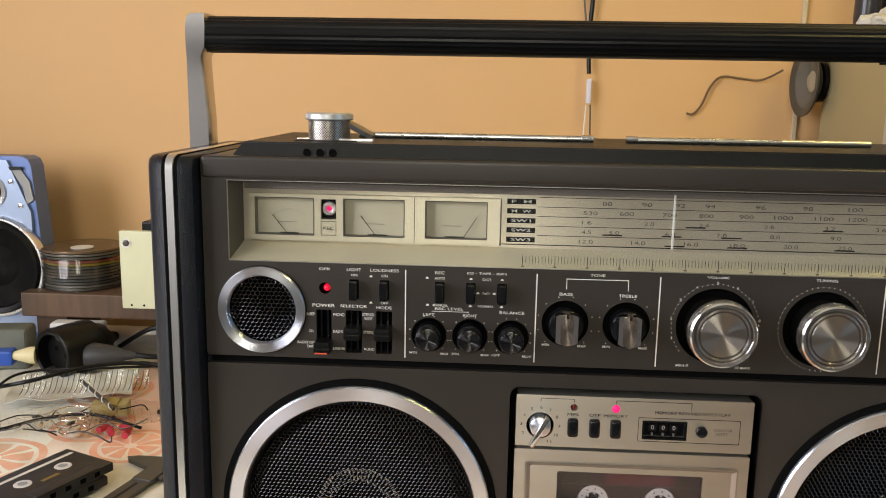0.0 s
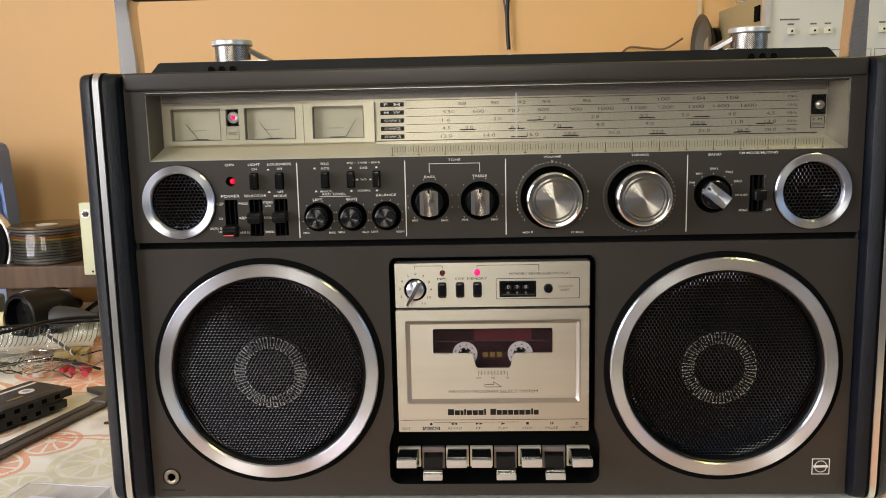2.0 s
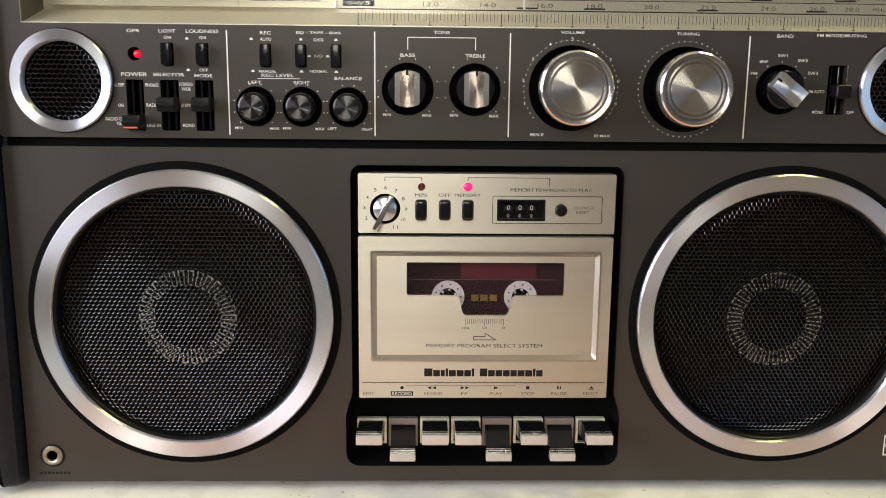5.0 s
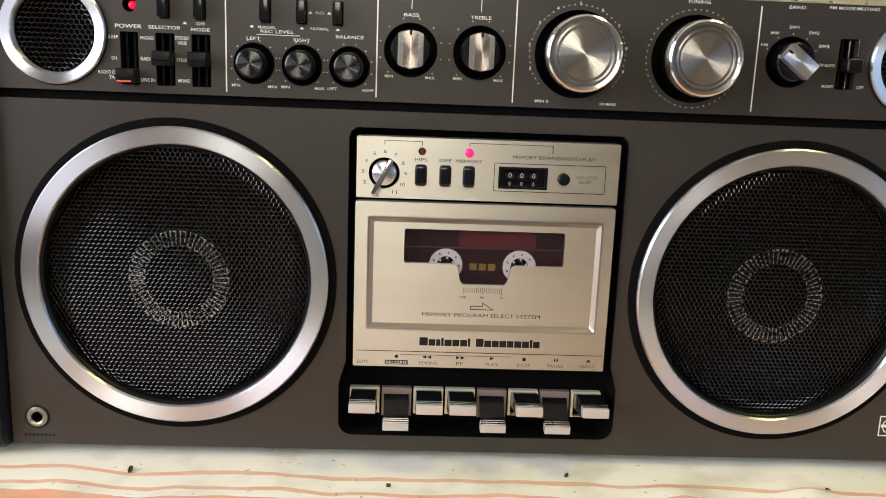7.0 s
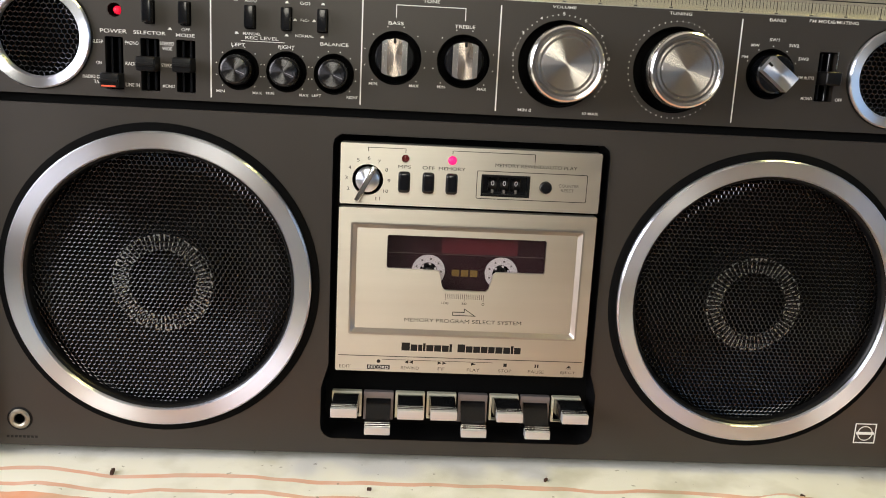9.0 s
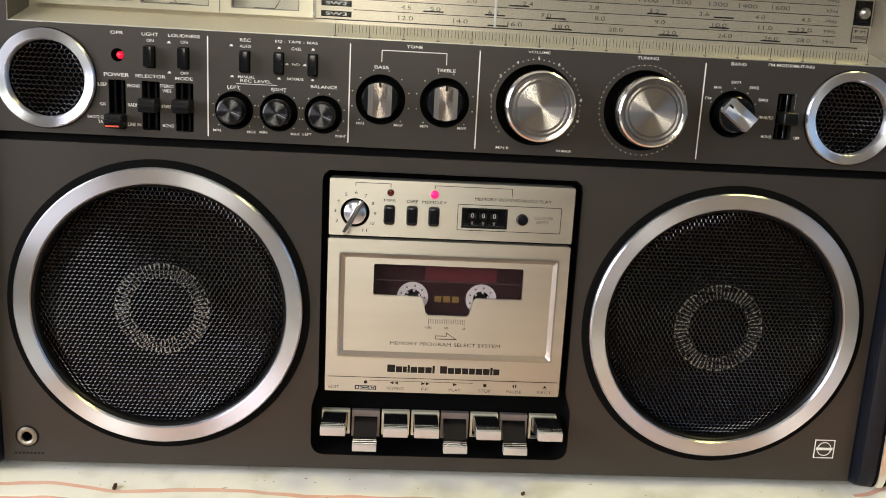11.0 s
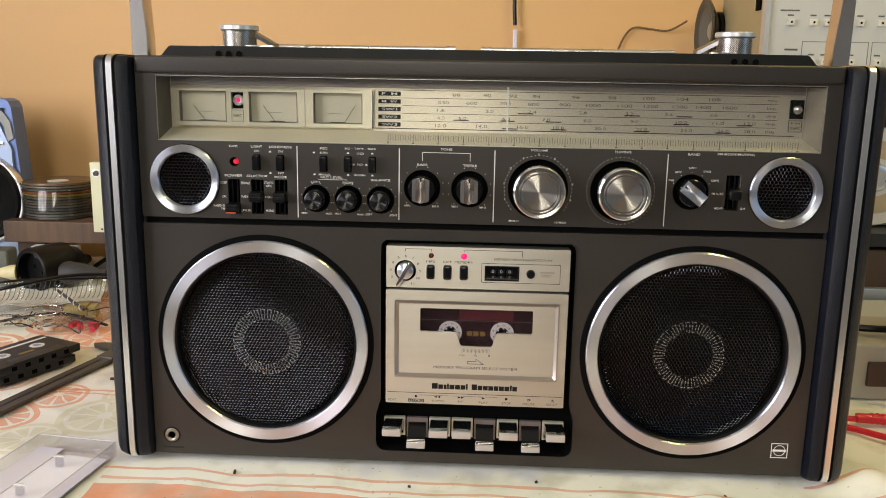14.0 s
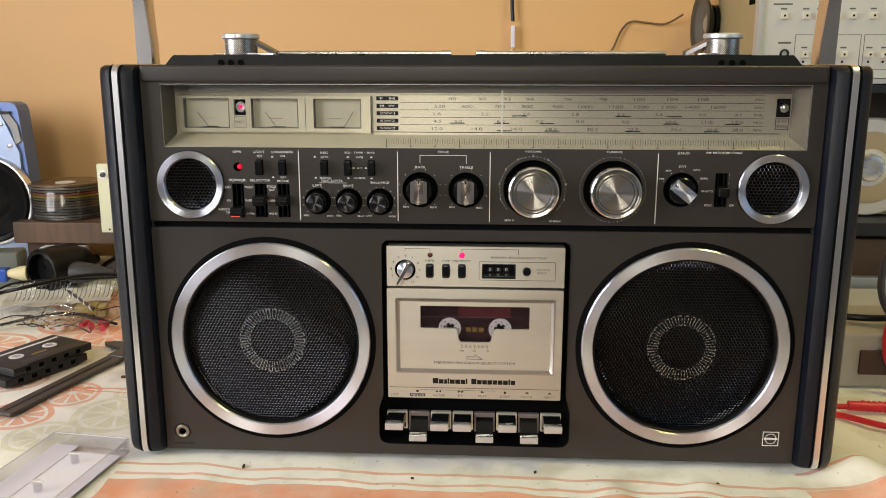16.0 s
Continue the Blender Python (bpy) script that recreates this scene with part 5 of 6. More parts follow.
def cassette(x, y, z, rz, label):
    c = thing("cassette", label, "cassette", group="cassettes on the cloth")
    part("shell", box(-0.0502, 0.0502, -0.0318, 0.0318, 0.0, 0.0088, 0.0012, 2), CASB, c, "", True)
    part("head_cover", box(-0.033, 0.033, -0.0322, -0.017, -0.0012, 0.0100, 0.0008, 2), CASB, c, "", True)
    part("label_stripe", box(-0.046, 0.046, 0.0175, 0.0215, 0.0087, 0.00905), WSTRIPE, c, "white label stripe")
    for s in (-1, 1):
        h = part("hub", lathe_z([(0, 9.0), (5.2, 9.0), (5.4, 9.3), (7.6, 9.2), (8.0, 8.6)], s * 21.25, 2, 28), HUBW, c, "pale hub", True)
        part("hub_hole", lathe_z([(0, 9.45), (4.6, 9.42)], s * 21.25, 2, 6), mat("hub_shade", (0.30, 0.33, 0.36), 0.3), h)
    part("ochre_bar", box(-0.009, 0.009, -0.010, -0.0055, 0.0087, 0.00895), YEL, c)
    for i in range(5):
        part("edge_slot", box(-0.036 + i * 0.016, -0.030 + i * 0.016, -0.0324, -0.0316, 0.002, 0.0065), MATTE, c)
    return local(c, x, y, z, rz)


cassette(-0.495, 0.197, 0.0118, 66.5, "black audio cassette with a white stripe on another")
cassette(-0.498, 0.190, 0.0006 + 0.0012, 64, "dusty black audio cassette under another cassette")

# dark metal caliper
IRON = mat("dark_iron", (0.10, 0.10, 0.095), 0.45, 0.7, 0.15, 60, 0.1, 500, (0.16, 0.10, 0.06), 0.4)
cal = thing("caliper", "dull grey metal vernier caliper lying on the cloth", "caliper")
part("beam", box(-0.13, 0.11, -0.011, 0.010, 0.0, 0.0035, 0.0006), IRON, cal)
part("slider", box(0.035, 0.085, -0.012, 0.009, -0.0003, 0.0055, 0.001), IRON, cal, "sliding jaw body")
bm = bmesh.new()
for y0 in (0.0,):
    a = [(0.060, 0.009), (0.085, 0.009), (0.080, 0.034), (0.074, 0.044), (0.070, 0.040)]
    lo = [bm.verts.new((x, y, 0.0004)) for x, y in a]
    hi = [bm.verts.new((x, y, 0.0048)) for x, y in a]
    for i in range(5):
        bm.faces.new((lo[i], lo[(i + 1) % 5], hi[(i + 1) % 5], hi[i]))
    bm.faces.new(lo)
    bm.faces.new(hi)
part("jaw", bm, IRON, cal)
part("beam_groove", box(-0.125, 0.03, -0.0015, 0.0015, 0.0034, 0.0038), BLACK, cal)
part("thumb_rest", box(0.045, 0.06, -0.017, -0.012, 0.0, 0.0045, 0.001), IRON, cal)
local(cal, -0.427, 0.192, 0.0012, 76)

# clear blister tray with loose parts
tray = thing("blister_tray", "clear crumpled blister tray with a black rim", "tray")
bm = bmesh.new()
NX, NY = 34, 18
grid = []
for j in range(NY + 1):
    row = []
    for i in range(NX + 1):
        u, v = i / NX, j / NY
        e = min(u, 1 - u, v * 0.6, (1 - v) * 0.6) * 8
        z = 0.034 * (1 - min(1, e)) ** 2 + 0.004 * noise.noise((u * 7, v * 5, 1)) + (0.0024 * math.sin(i * math.pi) if i % 2 else 0.0016)
        row.append(bm.verts.new((-0.10 + 0.20 * u, -0.055 + 0.11 * v, z + 0.004)))
    grid.append(row)
for j in range(NY):
    for i in range(NX):
        bm.faces.new((grid[j][i], grid[j][i + 1], grid[j + 1][i + 1], grid[j + 1][i]))
part("tray_shell", bm, glass("thin_clear_plastic", (0.93, 0.93, 0.93), 0.15, 0.22), tray, "clear ribbed plastic shell")
part("tray_rim", tube([(-0.102, -0.055, 0.036), (-0.095, 0.056, 0.038), (0, 0.060, 0.040), (0.098, 0.056, 0.037), (0.102, -0.02, 0.034)], 0.0016, 8), BLACK, tray, "black bent rim wire", True)
for i in range(20):
    part("tray_rib", tube([(-0.085 + i * 0.0085, -0.05, 0.030), (-0.085 + i * 0.0085, -0.038, 0.007)], 0.0003, 5), CLEARP, tray)
for i in range(24):
    part("tray_rib", tube([(-0.085 + i * 0.006, 0.056, 0.038), (-0.088 + i * 0.006, 0.047, 0.022), (-0.090 + i * 0.006, 0.040, 0.018)], 0.00045, 5), IRON, tray)
local(tray, -0.535, 0.375, 0.002, 14)
paper = bmesh.new()
bmesh.ops.create_grid(paper, x_segments=24, y_segments=16, size=1)
for v in paper.verts:
    v.co = (v.co.x * 0.07, v.co.y * 0.045, 0.005 + 0.006 * noise.noise((v.co.x * 2.2, v.co.y * 2, 4)) + 0.004)
bmesh.ops.solidify(paper, geom=paper.faces[:], thickness=0.0008)
pp = tagged(finish(paper, "white_cloth", mat("white_rag", (0.66, 0.66, 0.62), 0.8, 0, 0.08, 20), smooth=True), "crumpled white rag lying behind the tray", "rag")
local(pp, -0.60, 0.455, 0.002, 20)
REDP = mat("red_plastic", (0.45, 0.03, 0.06), 0.4, 0, 0.1, 60)
BRASS = mat("brass", (0.55, 0.42, 0.18), 0.35, 1, 0.1, 60)
BLUEP = mat("blue_plastic", (0.02, 0.08, 0.42), 0.35, 0, 0.1, 60)
for x, y, rz in ((-0.495, 0.330, 30), (-0.483, 0.340, 70), (-0.507, 0.338, -20), (-0.476, 0.326, 10)):
    c = thing("capacitor", "small red capacitor with wire legs lying loose", "capacitor", group="loose components")
    part("can", lathe([(0, -7), (3.6, -6.6), (3.8, 6), (3.2, 7), (0, 7)], 0, 0, 20), REDP, c, "", True)
    part("wire_leg", tube([(0.0012, 0.007, 0), (0.0012, 0.020, -0.002)], 0.0004, 6), CHROME, c)
    part("wire_leg", tube([(-0.0012, 0.007, 0), (-0.0012, 0.018, -0.001)], 0.0004, 6), CHROME, c)
    local(c, x, y, 0.0075, rz)
coil = thing("wire_coil", "loose coil of thin pale wire with a silver cap", "wire")
pts = [(0.016 * math.cos(t * 0.7) * (1 + 0.1 * math.sin(t)), 0.016 * math.sin(t * 0.7), 0.002 + 0.0012 * t * 0.7) for t in range(0, 34)]
part("wire", tube(pts, 0.0006, 6), CHROME, coil)
part("silver_cap", lathe_z([(0, 0), (7, 0), (7, 9), (4.5, 10), (4.5, 5), (0, 5)], 0, 0, 24), SATIN, coil, "", True)
local(coil, -0.533, 0.325, 0.004)
board = thing("small_circuit", "small ochre transformer block with copper winding", "component")
part("block", box(-0.02, 0.02, -0.01, 0.01, 0, 0.015, 0.001), mat("ochre_board", (0.34, 0.28, 0.12), 0.6, 0, 0.2, 60), board)
part("winding", box(-0.008, 0.010, -0.0115, 0.0115, 0.003, 0.017, 0.002), mat("yellow_tape", (0.30, 0.23, 0.07), 0.5, 0, 0.1, 60), board, "yellow taped winding", True)
part("pin_row", box(-0.018, 0.018, -0.012, -0.0105, 0.0, 0.002), CHROME, board)
local(board, -0.520, 0.385, 0.004, 12)
drill = thing("drill_bit", "black and white spiral drill bit in the tray", "drill bit")
part("shank", tube([(-0.045, 0, 0), (0.045, 0, 0)], 0.0022, 10), IRON, drill, "", True)
sp = [(-0.045 + 0.0032 * i, 0.0023 * math.cos(i * 1.1), 0.0023 * math.sin(i * 1.1)) for i in range(29)]
part("flute", tube(sp, 0.0007, 6), WSTRIPE, drill, "bright spiral flute")
local(drill, -0.54, 0.394, 0.024, -42, 0, 6)
tagged(local(finish(box(-0.03, 0.03, -0.003, 0.003, 0, 0.005, 0.001), "black_strip", BLACK), -0.442, 0.392, 0.001, -16), "short black plastic strip lying on the cloth", "strip")
tagged(local(finish(lathe_z([(0, 0), (5, 0), (5, 13), (3, 15), (0, 15)], 0, 0, 20), "bottle_stopper", BLUEP, smooth=True), -0.452, 0.43, 0.001), "small blue plastic stopper standing on the cloth", "stopper")
# loose wires and resistors in and before the tray
TAN = mat("tan_resistor", (0.45, 0.30, 0.16), 0.45, 0, 0.1, 80)
for x, y, z, rz in ((-0.515, 0.345, 0.010, 15), (-0.525, 0.352, 0.012, 60), (-0.545, 0.342, 0.010, -30), (-0.560, 0.350, 0.012, 80), (-0.575, 0.335, 0.010, 20), (-0.590, 0.352, 0.012, -60), (-0.505, 0.356, 0.012, -10), (-0.553, 0.330, 0.009, 40)):
    c = thing("resistor", "small banded resistor with bent wire legs", "resistor", group="loose resistors")
    part("body", lathe([(0, -4.5), (1.6, -4), (2.0, -3), (1.7, -1.5), (1.7, 1.5), (2.0, 3), (1.6, 4), (0, 4.5)], 0, 0, 12), TAN if rz > 0 else IRON, c, "", True)
    part("band", lathe([(1.78, -0.6), (1.82, 0), (1.78, 0.6)], 0, 0, 12), DARKINK, c)
    part("wire_leg", tube([(0, -0.004, 0), (0.001, -0.012, 0.001), (0.004, -0.020, 0.002)], 0.0004, 6), CHROME, c)
    part("wire_leg", tube([(0, 0.004, 0), (-0.001, 0.012, 0.001), (-0.003, 0.019, 0.003)], 0.0004, 6), CHROME, c)
    local(c, x, y, z, rz)
rnd = random.Random(5)
for i in range(9):
    x, y = rnd.uniform(-0.64, -0.50), rnd.uniform(0.31, 0.40)
    pts = [(x, y, 0.008)]
    for k in range(4):
        x += rnd.uniform(0.004, 0.026)
        y += rnd.uniform(-0.010, 0.012)
        pts.append((x, y, 0.009 + rnd.uniform(0, 0.010)))
    m = (BLACK, IRON, GREYINK, BLACK, IRON, CHROME)[i % 6]
    tone = ("black", "dull iron", "grey", "black", "dull iron", "bare silver")[i % 6]
    tagged(finish(tube(pts, 0.0008, 6), "loose_wire", m, smooth=True), "short bent " + tone + " wire lying loose in the tray", "wire", "loose wires")
# black cable across
tagged(finish(tube([(-0.80, 0.40, 0.03), (-0.70, 0.40, 0.022), (-0.62, 0.38, 0.040), (-0.56, 0.42, 0.048), (-0.50, 0.44, 0.047), (-0.43, 0.43, 0.035), (-0.38, 0.42, 0.006)], 0.0024, 8), "black_cable", BLACK, smooth=True), "thin black cable crossing the clear tray", "cable")
tagged(finish(tube([(-0.75, 0.30, 0.004), (-0.64, 0.31, 0.006), (-0.58, 0.345, 0.012), (-0.53, 0.355, 0.016), (-0.47, 0.35, 0.004)], 0.0018, 8), "black_cable", BLACK, smooth=True), "thin black cable lying on the cloth", "cable")

# socket block with plug
sock = thing("extension_socket", "black round extension socket lying on its side", "socket")
part("body", lathe([(33, 34), (34, 24), (34, -20), (32.5, -24), (30, -25), (27, -24), (26, -10), (0, -10)], 0, 0, 56), BLACK, sock, "", True)
for a in (-1, 1):
    part("contact_hole", lathe([(0, -10.4), (3.0, -10.4), (3.0, -9)], a * 9.5, 0, 20), MATTE, sock)
    part("earth_clip", box(-0.004, 0.004, -0.022, -0.012, a * 0.0245 - 0.001, a * 0.0245 + 0.001), IRON, sock)
part("socket_neck", lathe([(30, 33), (24, 52), (10, 66), (6, 78), (0, 78)], 0, 0, 32), BLACK, sock, "", True)
local(sock, -0.636, 0.515, 0.0355, -24, 0, 25)
plug = thing("mains_plug", "grey-black mains plug with cable beside the socket", "plug")
part("plug_body", lathe([(0, -20), (15, -19), (17, -8), (13, 14), (7, 30), (4, 44), (0, 44)], 0, 0, 28), mat("grey_rubber", (0.035, 0.035, 0.038), 0.5, 0, 0.1, 60), plug, "", True)
part("cable", tube([(0, 0.042, 0), (0.02, 0.08, 0.004), (0.05, 0.12, 0.03), (0.03, 0.15, 0.05), (-0.03, 0.14, 0.03)], 0.0035, 8), BLACK, plug, "", True)
local(plug, -0.590, 0.512, 0.031, -80)
adp = thing("white_adapter", "white square plastic adapter lying behind the socket", "adapter")
part("adapter_body", box(-0.036, 0.036, -0.014, 0.010, 0, 0.054, 0.005, 3), mat("white_plastic", (0.62, 0.62, 0.62), 0.4, 0, 0.04, 40), adp, "", True)
part("adapter_face", box(-0.029, 0.029, -0.0155, -0.0135, 0.006, 0.048, 0.004, 2), mat("grey_plastic", (0.42, 0.42, 0.44), 0.4, 0, 0.04, 40), adp, "", True)
local(adp, -0.655, 0.585, 0.001, 2)
clip = thing("cable_lug", "cream crimp lug with a blue sleeve on the cloth", "lug")
part("lug", lathe([(0, -14), (5, -13), (11, 8), (11, 16), (0, 16)], 0, 0, 24), mat("cream_plastic", (0.70, 0.62, 0.36), 0.5, 0, 0.05, 40), clip, "", True)
part("blue_sleeve", box(-0.012, 0.008, -0.034, -0.012, -0.012, 0.008, 0.003), BLUEP, clip)
local(clip, -0.690, 0.505, 0.030, -80)
tagged(local(finish(box(-0.05, 0.05, -0.02, 0.02, 0, 0.055, 0.006, 3), "grey_case", mat("pale_grey_case", (0.14, 0.15, 0.13), 0.4, 0, 0.08, 20), smooth=True), -0.755, 0.545, 0.0005, 10), "pale grey plastic case lying behind the socket", "case")

# raised plank with the disc stack and a cream plate
WOOD = mat("brown_plank", (0.125, 0.072, 0.040), 0.6, 0, 0.6, 14, 0.4, 80, (0.035, 0.022, 0.014), 0.7, stretch=(7, 2, 0.5))
plank = thing("wooden_plank", "rough brown plank raised on two blocks", "plank")
part("board", box(-0.745, -0.30, 0.60, 0.74, 0.055, 0.089, 0.002), WOOD, plank)
part("block", box(-0.735, -0.69, 0.62, 0.72, 0.0, 0.055), WOOD, plank)
part("block", box(-0.40, -0.32, 0.62, 0.72, 0.0, 0.055), WOOD, plank)
tagged(finish(box(-0.60, -0.30, 0.735, 0.755, 0.0, 0.054, 0.001), "back_board", mat("light_board", (0.30, 0.18, 0.09), 0.6, 0, 0.3, 12)), "light brown board standing under the plank", "board")
discs = thing("disc_stack", "stack of used discs in a clear spindle cover", "disc stack")
cols = ((0.13, 0.13, 0.10), (0.16, 0.14, 0.10), (0.10, 0.10, 0.085), (0.20, 0.19, 0.15), (0.12, 0.11, 0.08), (0.15, 0.14, 0.12), (0.11, 0.11, 0.09))
for i in range(13):
    z = 91 + i * 4.4
    c = (0.36, 0.30, 0.04) if i == 8 else (0.17, 0.115, 0.07) if i == 12 else (0.30, 0.09, 0.05) if i == 9 else cols[(i * 3) % 7]
    r = 55.5 + 0.8 * math.sin(i * 2.3)
    part("disc", lathe_z([(8, z), (r, z), (r + 0.3, z + 1.4), (r, z + 3.0), (8, z + 3.0)], 1.2 * math.sin(i), 0.9 * math.cos(i * 1.7), 48), mat("disc_edge", c, 0.25, 0.3, 0.3, 60), discs, "", True)
part("spindle", lathe_z([(7, 90), (7, 147), (0, 147)], 0, 0, 20), BLACK, discs)
part("top_label", lathe_z([(0, 148.2), (16, 148.2), (15, 147)], 8, -20, 28), WSTRIPE, discs, "white scrap lying on the top disc")
part("clear_cover", lathe_z([(58.5, 90), (58.5, 136), (57.8, 137), (57.5, 136), (57.5, 90)], 0, 0, 56), CLEARP, discs, "clear cover round the lower discs", True)
local(discs, -0.681, 0.662, 0)
plate = thing("cream_box", "cream metal box with a screw fixed to the plank", "box")
part("box_body", box(-0.579, -0.488, 0.556, 0.566, 0.083, 0.188, 0.0015), mat("cream_enamel", (0.68, 0.69, 0.47), 0.4, 0, 0.06, 20, 0, 1, (0.45, 0.40, 0.25), 0.3), plate)
part("screw", lathe([(4.2, 0), (4.6, -2), (4.0, -4), (2.0, -4.6), (0, -3.6)], 0, 0, 6), IRON, plate, "steel hexagon screw").location = (-0.569, 0.556, 0.172)
part("washer", lathe([(6.4, 0), (6.4, -1.0), (0, -1)], 0, 0, 24), SATIN, plate).location = (-0.569, 0.556, 0.172)
for x in (-0.566, -0.549):
    part("small_hole", lathe([(1.6, -0.2), (0, -0.2)], 0, 0, 12), MATTE, plate).location = (x, 0.556, 0.088)
tagged(finish(box(-0.553, -0.48, 0.568, 0.64, 0.089, 0.199, 0.003), "black_block", BLACK), "black transformer block standing on the plank", "block")
tagged(finish(tube([(-0.58, 0.60, 0.035), (-0.50, 0.585, 0.045), (-0.44, 0.59, 0.05), (-0.38, 0.60, 0.03)], 0.003, 8), "white_cable", WSTRIPE, smooth=True), "white cable hanging below the plank", "cable")
tagged(finish(tube([(-0.60, 0.585, 0.02), (-0.55, 0.575, 0.05), (-0.51, 0.57, 0.052), (-0.49, 0.565, 0.028), (-0.52, 0.56, 0.006), (-0.56, 0.56, 0.006)], 0.0032, 8), "black_cable", BLACK, smooth=True), "black cable looped under the plank", "cable")

# blue loudspeaker
BLUE = mat("blue_enamel", (0.10, 0.16, 0.36), 0.35, 0.25, 0.08, 10)
PALEBLUE = mat("pale_blue_panel", (0.33, 0.41, 0.58), 0.35, 0.3, 0.06, 12)
spk = thing("blue_loudspeaker", "blue cabinet loudspeaker with a large black cone", "loudspeaker")
part("cabinet", holed([(-1020, 0), (-722, 0), (-740, 262), (-744, 271), (-752, 275), (-1020, 277)], [], 642, 676), BLUE, spk)
bm = bmesh.new()
pl = [(-1000, 270), (-772, 270), (-742, 196), (-742, 20), (-1000, 20)]
bm = holed(pl, [circle_pts(-800, 118, 60, 48), circle_pts(-800, 226, 22, 32)], 637, 643)
part("front_panel", bm, PALEBLUE, spk, "pale blue sloping front panel")
part("woofer_ring", lathe([(74, 640), (74, 632), (72, 628), (69, 628), (66, 634)], -797, 118, 64), SATIN, spk, "silver ring round the woofer", True)
part("woofer_surround", lathe([(70, 630), (66, 624), (60, 626), (57, 634)], -797, 118, 64), BLACK, spk, "black rubber surround", True)
part("woofer_cone", lathe([(60, 630), (30, 640), (26, 638), (0, 634)], -797, 118, 64), CONE, spk, "", True)
part("tweeter_ring", lathe([(25, 640), (24, 634), (18, 635), (16, 640)], -800, 226, 40), SATIN, spk, "", True)
part("tweeter_cone", lathe([(19, 637), (8, 641), (0, 638)], -800, 226, 32), BLACK, spk)
g = part("grip_recess", holed([(-768, 258), (-754, 258), (-742, 240), (-738, 214), (-748, 208), (-752, 232)], [], 638.5, 641), mat("grey_recess", (0.30, 0.30, 0.30), 0.5, 0, 0.05, 30), spk, "grey curved grip recess")
part("recess_shadow_edge", holed([(-770, 261), (-752, 261), (-750, 257), (-768, 256)], [], 636.5, 639), BLACK, spk)
for x, z in ((-768, 240), (-756, 206)):
    part("screw", lathe([(3.6, 638), (3.4, 635), (0, 634.4)], x, z, 16), CHROME, spk, "", True)

# ---- wall cable ----
wc = thing("hanging_cable", "black cable with a white connector hanging on the wall", "cable")
part("cable", tube([(0.045, 0.776, 0.75), (0.050, 0.775, 0.55), (0.046, 0.774, 0.46), (0.048, 0.772, 0.405)], 0.0032, 8), BLACK, wc, "", True)
part("upper_wire", tube([(0.030, 0.779, 0.75), (0.034, 0.778, 0.55), (0.044, 0.776, 0.46)], 0.0014, 6), GREYINK, wc, "", True)
part("connector", box(0.0452, 0.0522, 0.767, 0.778, 0.362, 0.398, 0.002), LILAC, wc, "white plug connector")
part("thin_wire", tube([(0.046, 0.772, 0.36), (0.044, 0.774, 0.30), (0.046, 0.775, 0.2)], 0.0012, 6), WSTRIPE, wc, "thin pale wires", True)
part("thin_wire", tube([(0.052, 0.772, 0.36), (0.054, 0.774, 0.30), (0.052, 0.775, 0.2)], 0.0012, 6), GREYINK, wc, "", True)

# ---- right of the radio: instrument on a rack ----
INSTR = mat("instrument_white", (0.60, 0.595, 0.57), 0.45, 0.1, 0.04, 8)
KHAKI = mat("khaki_enamel", (0.42, 0.36, 0.20), 0.5, 0, 0.08, 6, 0, 1, (0.30, 0.24, 0.12), 0.4)
ins = thing("measuring_instrument", "white-fronted measuring instrument with rows of small buttons", "instrument")
part("case", box(0.368, 0.92, 0.512, 0.72, 0.313, 0.450, 0.003), KHAKI, ins, "khaki metal case")
part("front_panel", box(0.371, 0.917, 0.506, 0.513, 0.317, 0.512, 0.001), INSTR, ins, "white front panel")
bm = holed([(365, 310), (922, 310), (922, 519), (365, 519)], [[(370, 316), (918, 316), (918, 513), (370, 513)]], 500, 516)
part("bezel", bm, mat("blue_grey_frame", (0.55, 0.56, 0.57), 0.35, 0.3, 0.05, 20), ins, "pale blue-grey frame")
BTN = mat("cream_button", (0.70, 0.68, 0.58), 0.45, 0, 0.04, 60)
for z, xs in ((0.398, (0.399, 0.428, 0.446, 0.468, 0.488, 0.515, 0.540, 0.566)), (0.348, (0.430, 0.446, 0.464, 0.481, 0.515, 0.534, 0.556)), (0.448, (0.43, 0.46, 0.49, 0.52, 0.56))):
    for x in xs:
        b = part("button", box(x - 0.0042, x + 0.0042, 0.500, 0.507, z - 0.0042, z + 0.0042, 0.0008), BTN, ins, "square cream button")
        part("button_hole", lathe([(1.5, 499.7), (0, 499.7)], x * 1000, z * 1000, 10), MATTE, b)
        bars([(x * 1000 - 4, x * 1000 + 4, z * 1000 + 8, z * 1000 + 10)], 506, GREYINK, ins, "printed_bar")
        if z < 0.36:
            part("indicator", lathe([(1.7, 505.6), (0, 505.2)], x * 1000, z * 1000 - 9.5, 12), DARKINK, ins)
part("panel_socket", lathe([(6.0, 506), (6.0, 503), (4.2, 502), (3.6, 507), (0, 507)], 404, 349, 28), BLACK, ins, "black round socket", True)
for r in ((395, 412, 362, 364.4), (385, 410, 412, 414)):
    bars([r], 506, GREYINK, ins, "printed_bar")
part("section_outline", holed([(417, 328), (503, 328), (503, 374), (417, 374)], [[(417.7, 328.7), (502.3, 328.7), (502.3, 373.3), (417.7, 373.3)]], 505.7, 506.2), GREYINK, ins)
part("section_outline", holed([(507, 328), (640, 328), (640, 374), (507, 374)], [[(507.7, 328.7), (639.3, 328.7), (639.3, 373.3), (507.7, 373.3)]], 505.7, 506.2), GREYINK, ins)
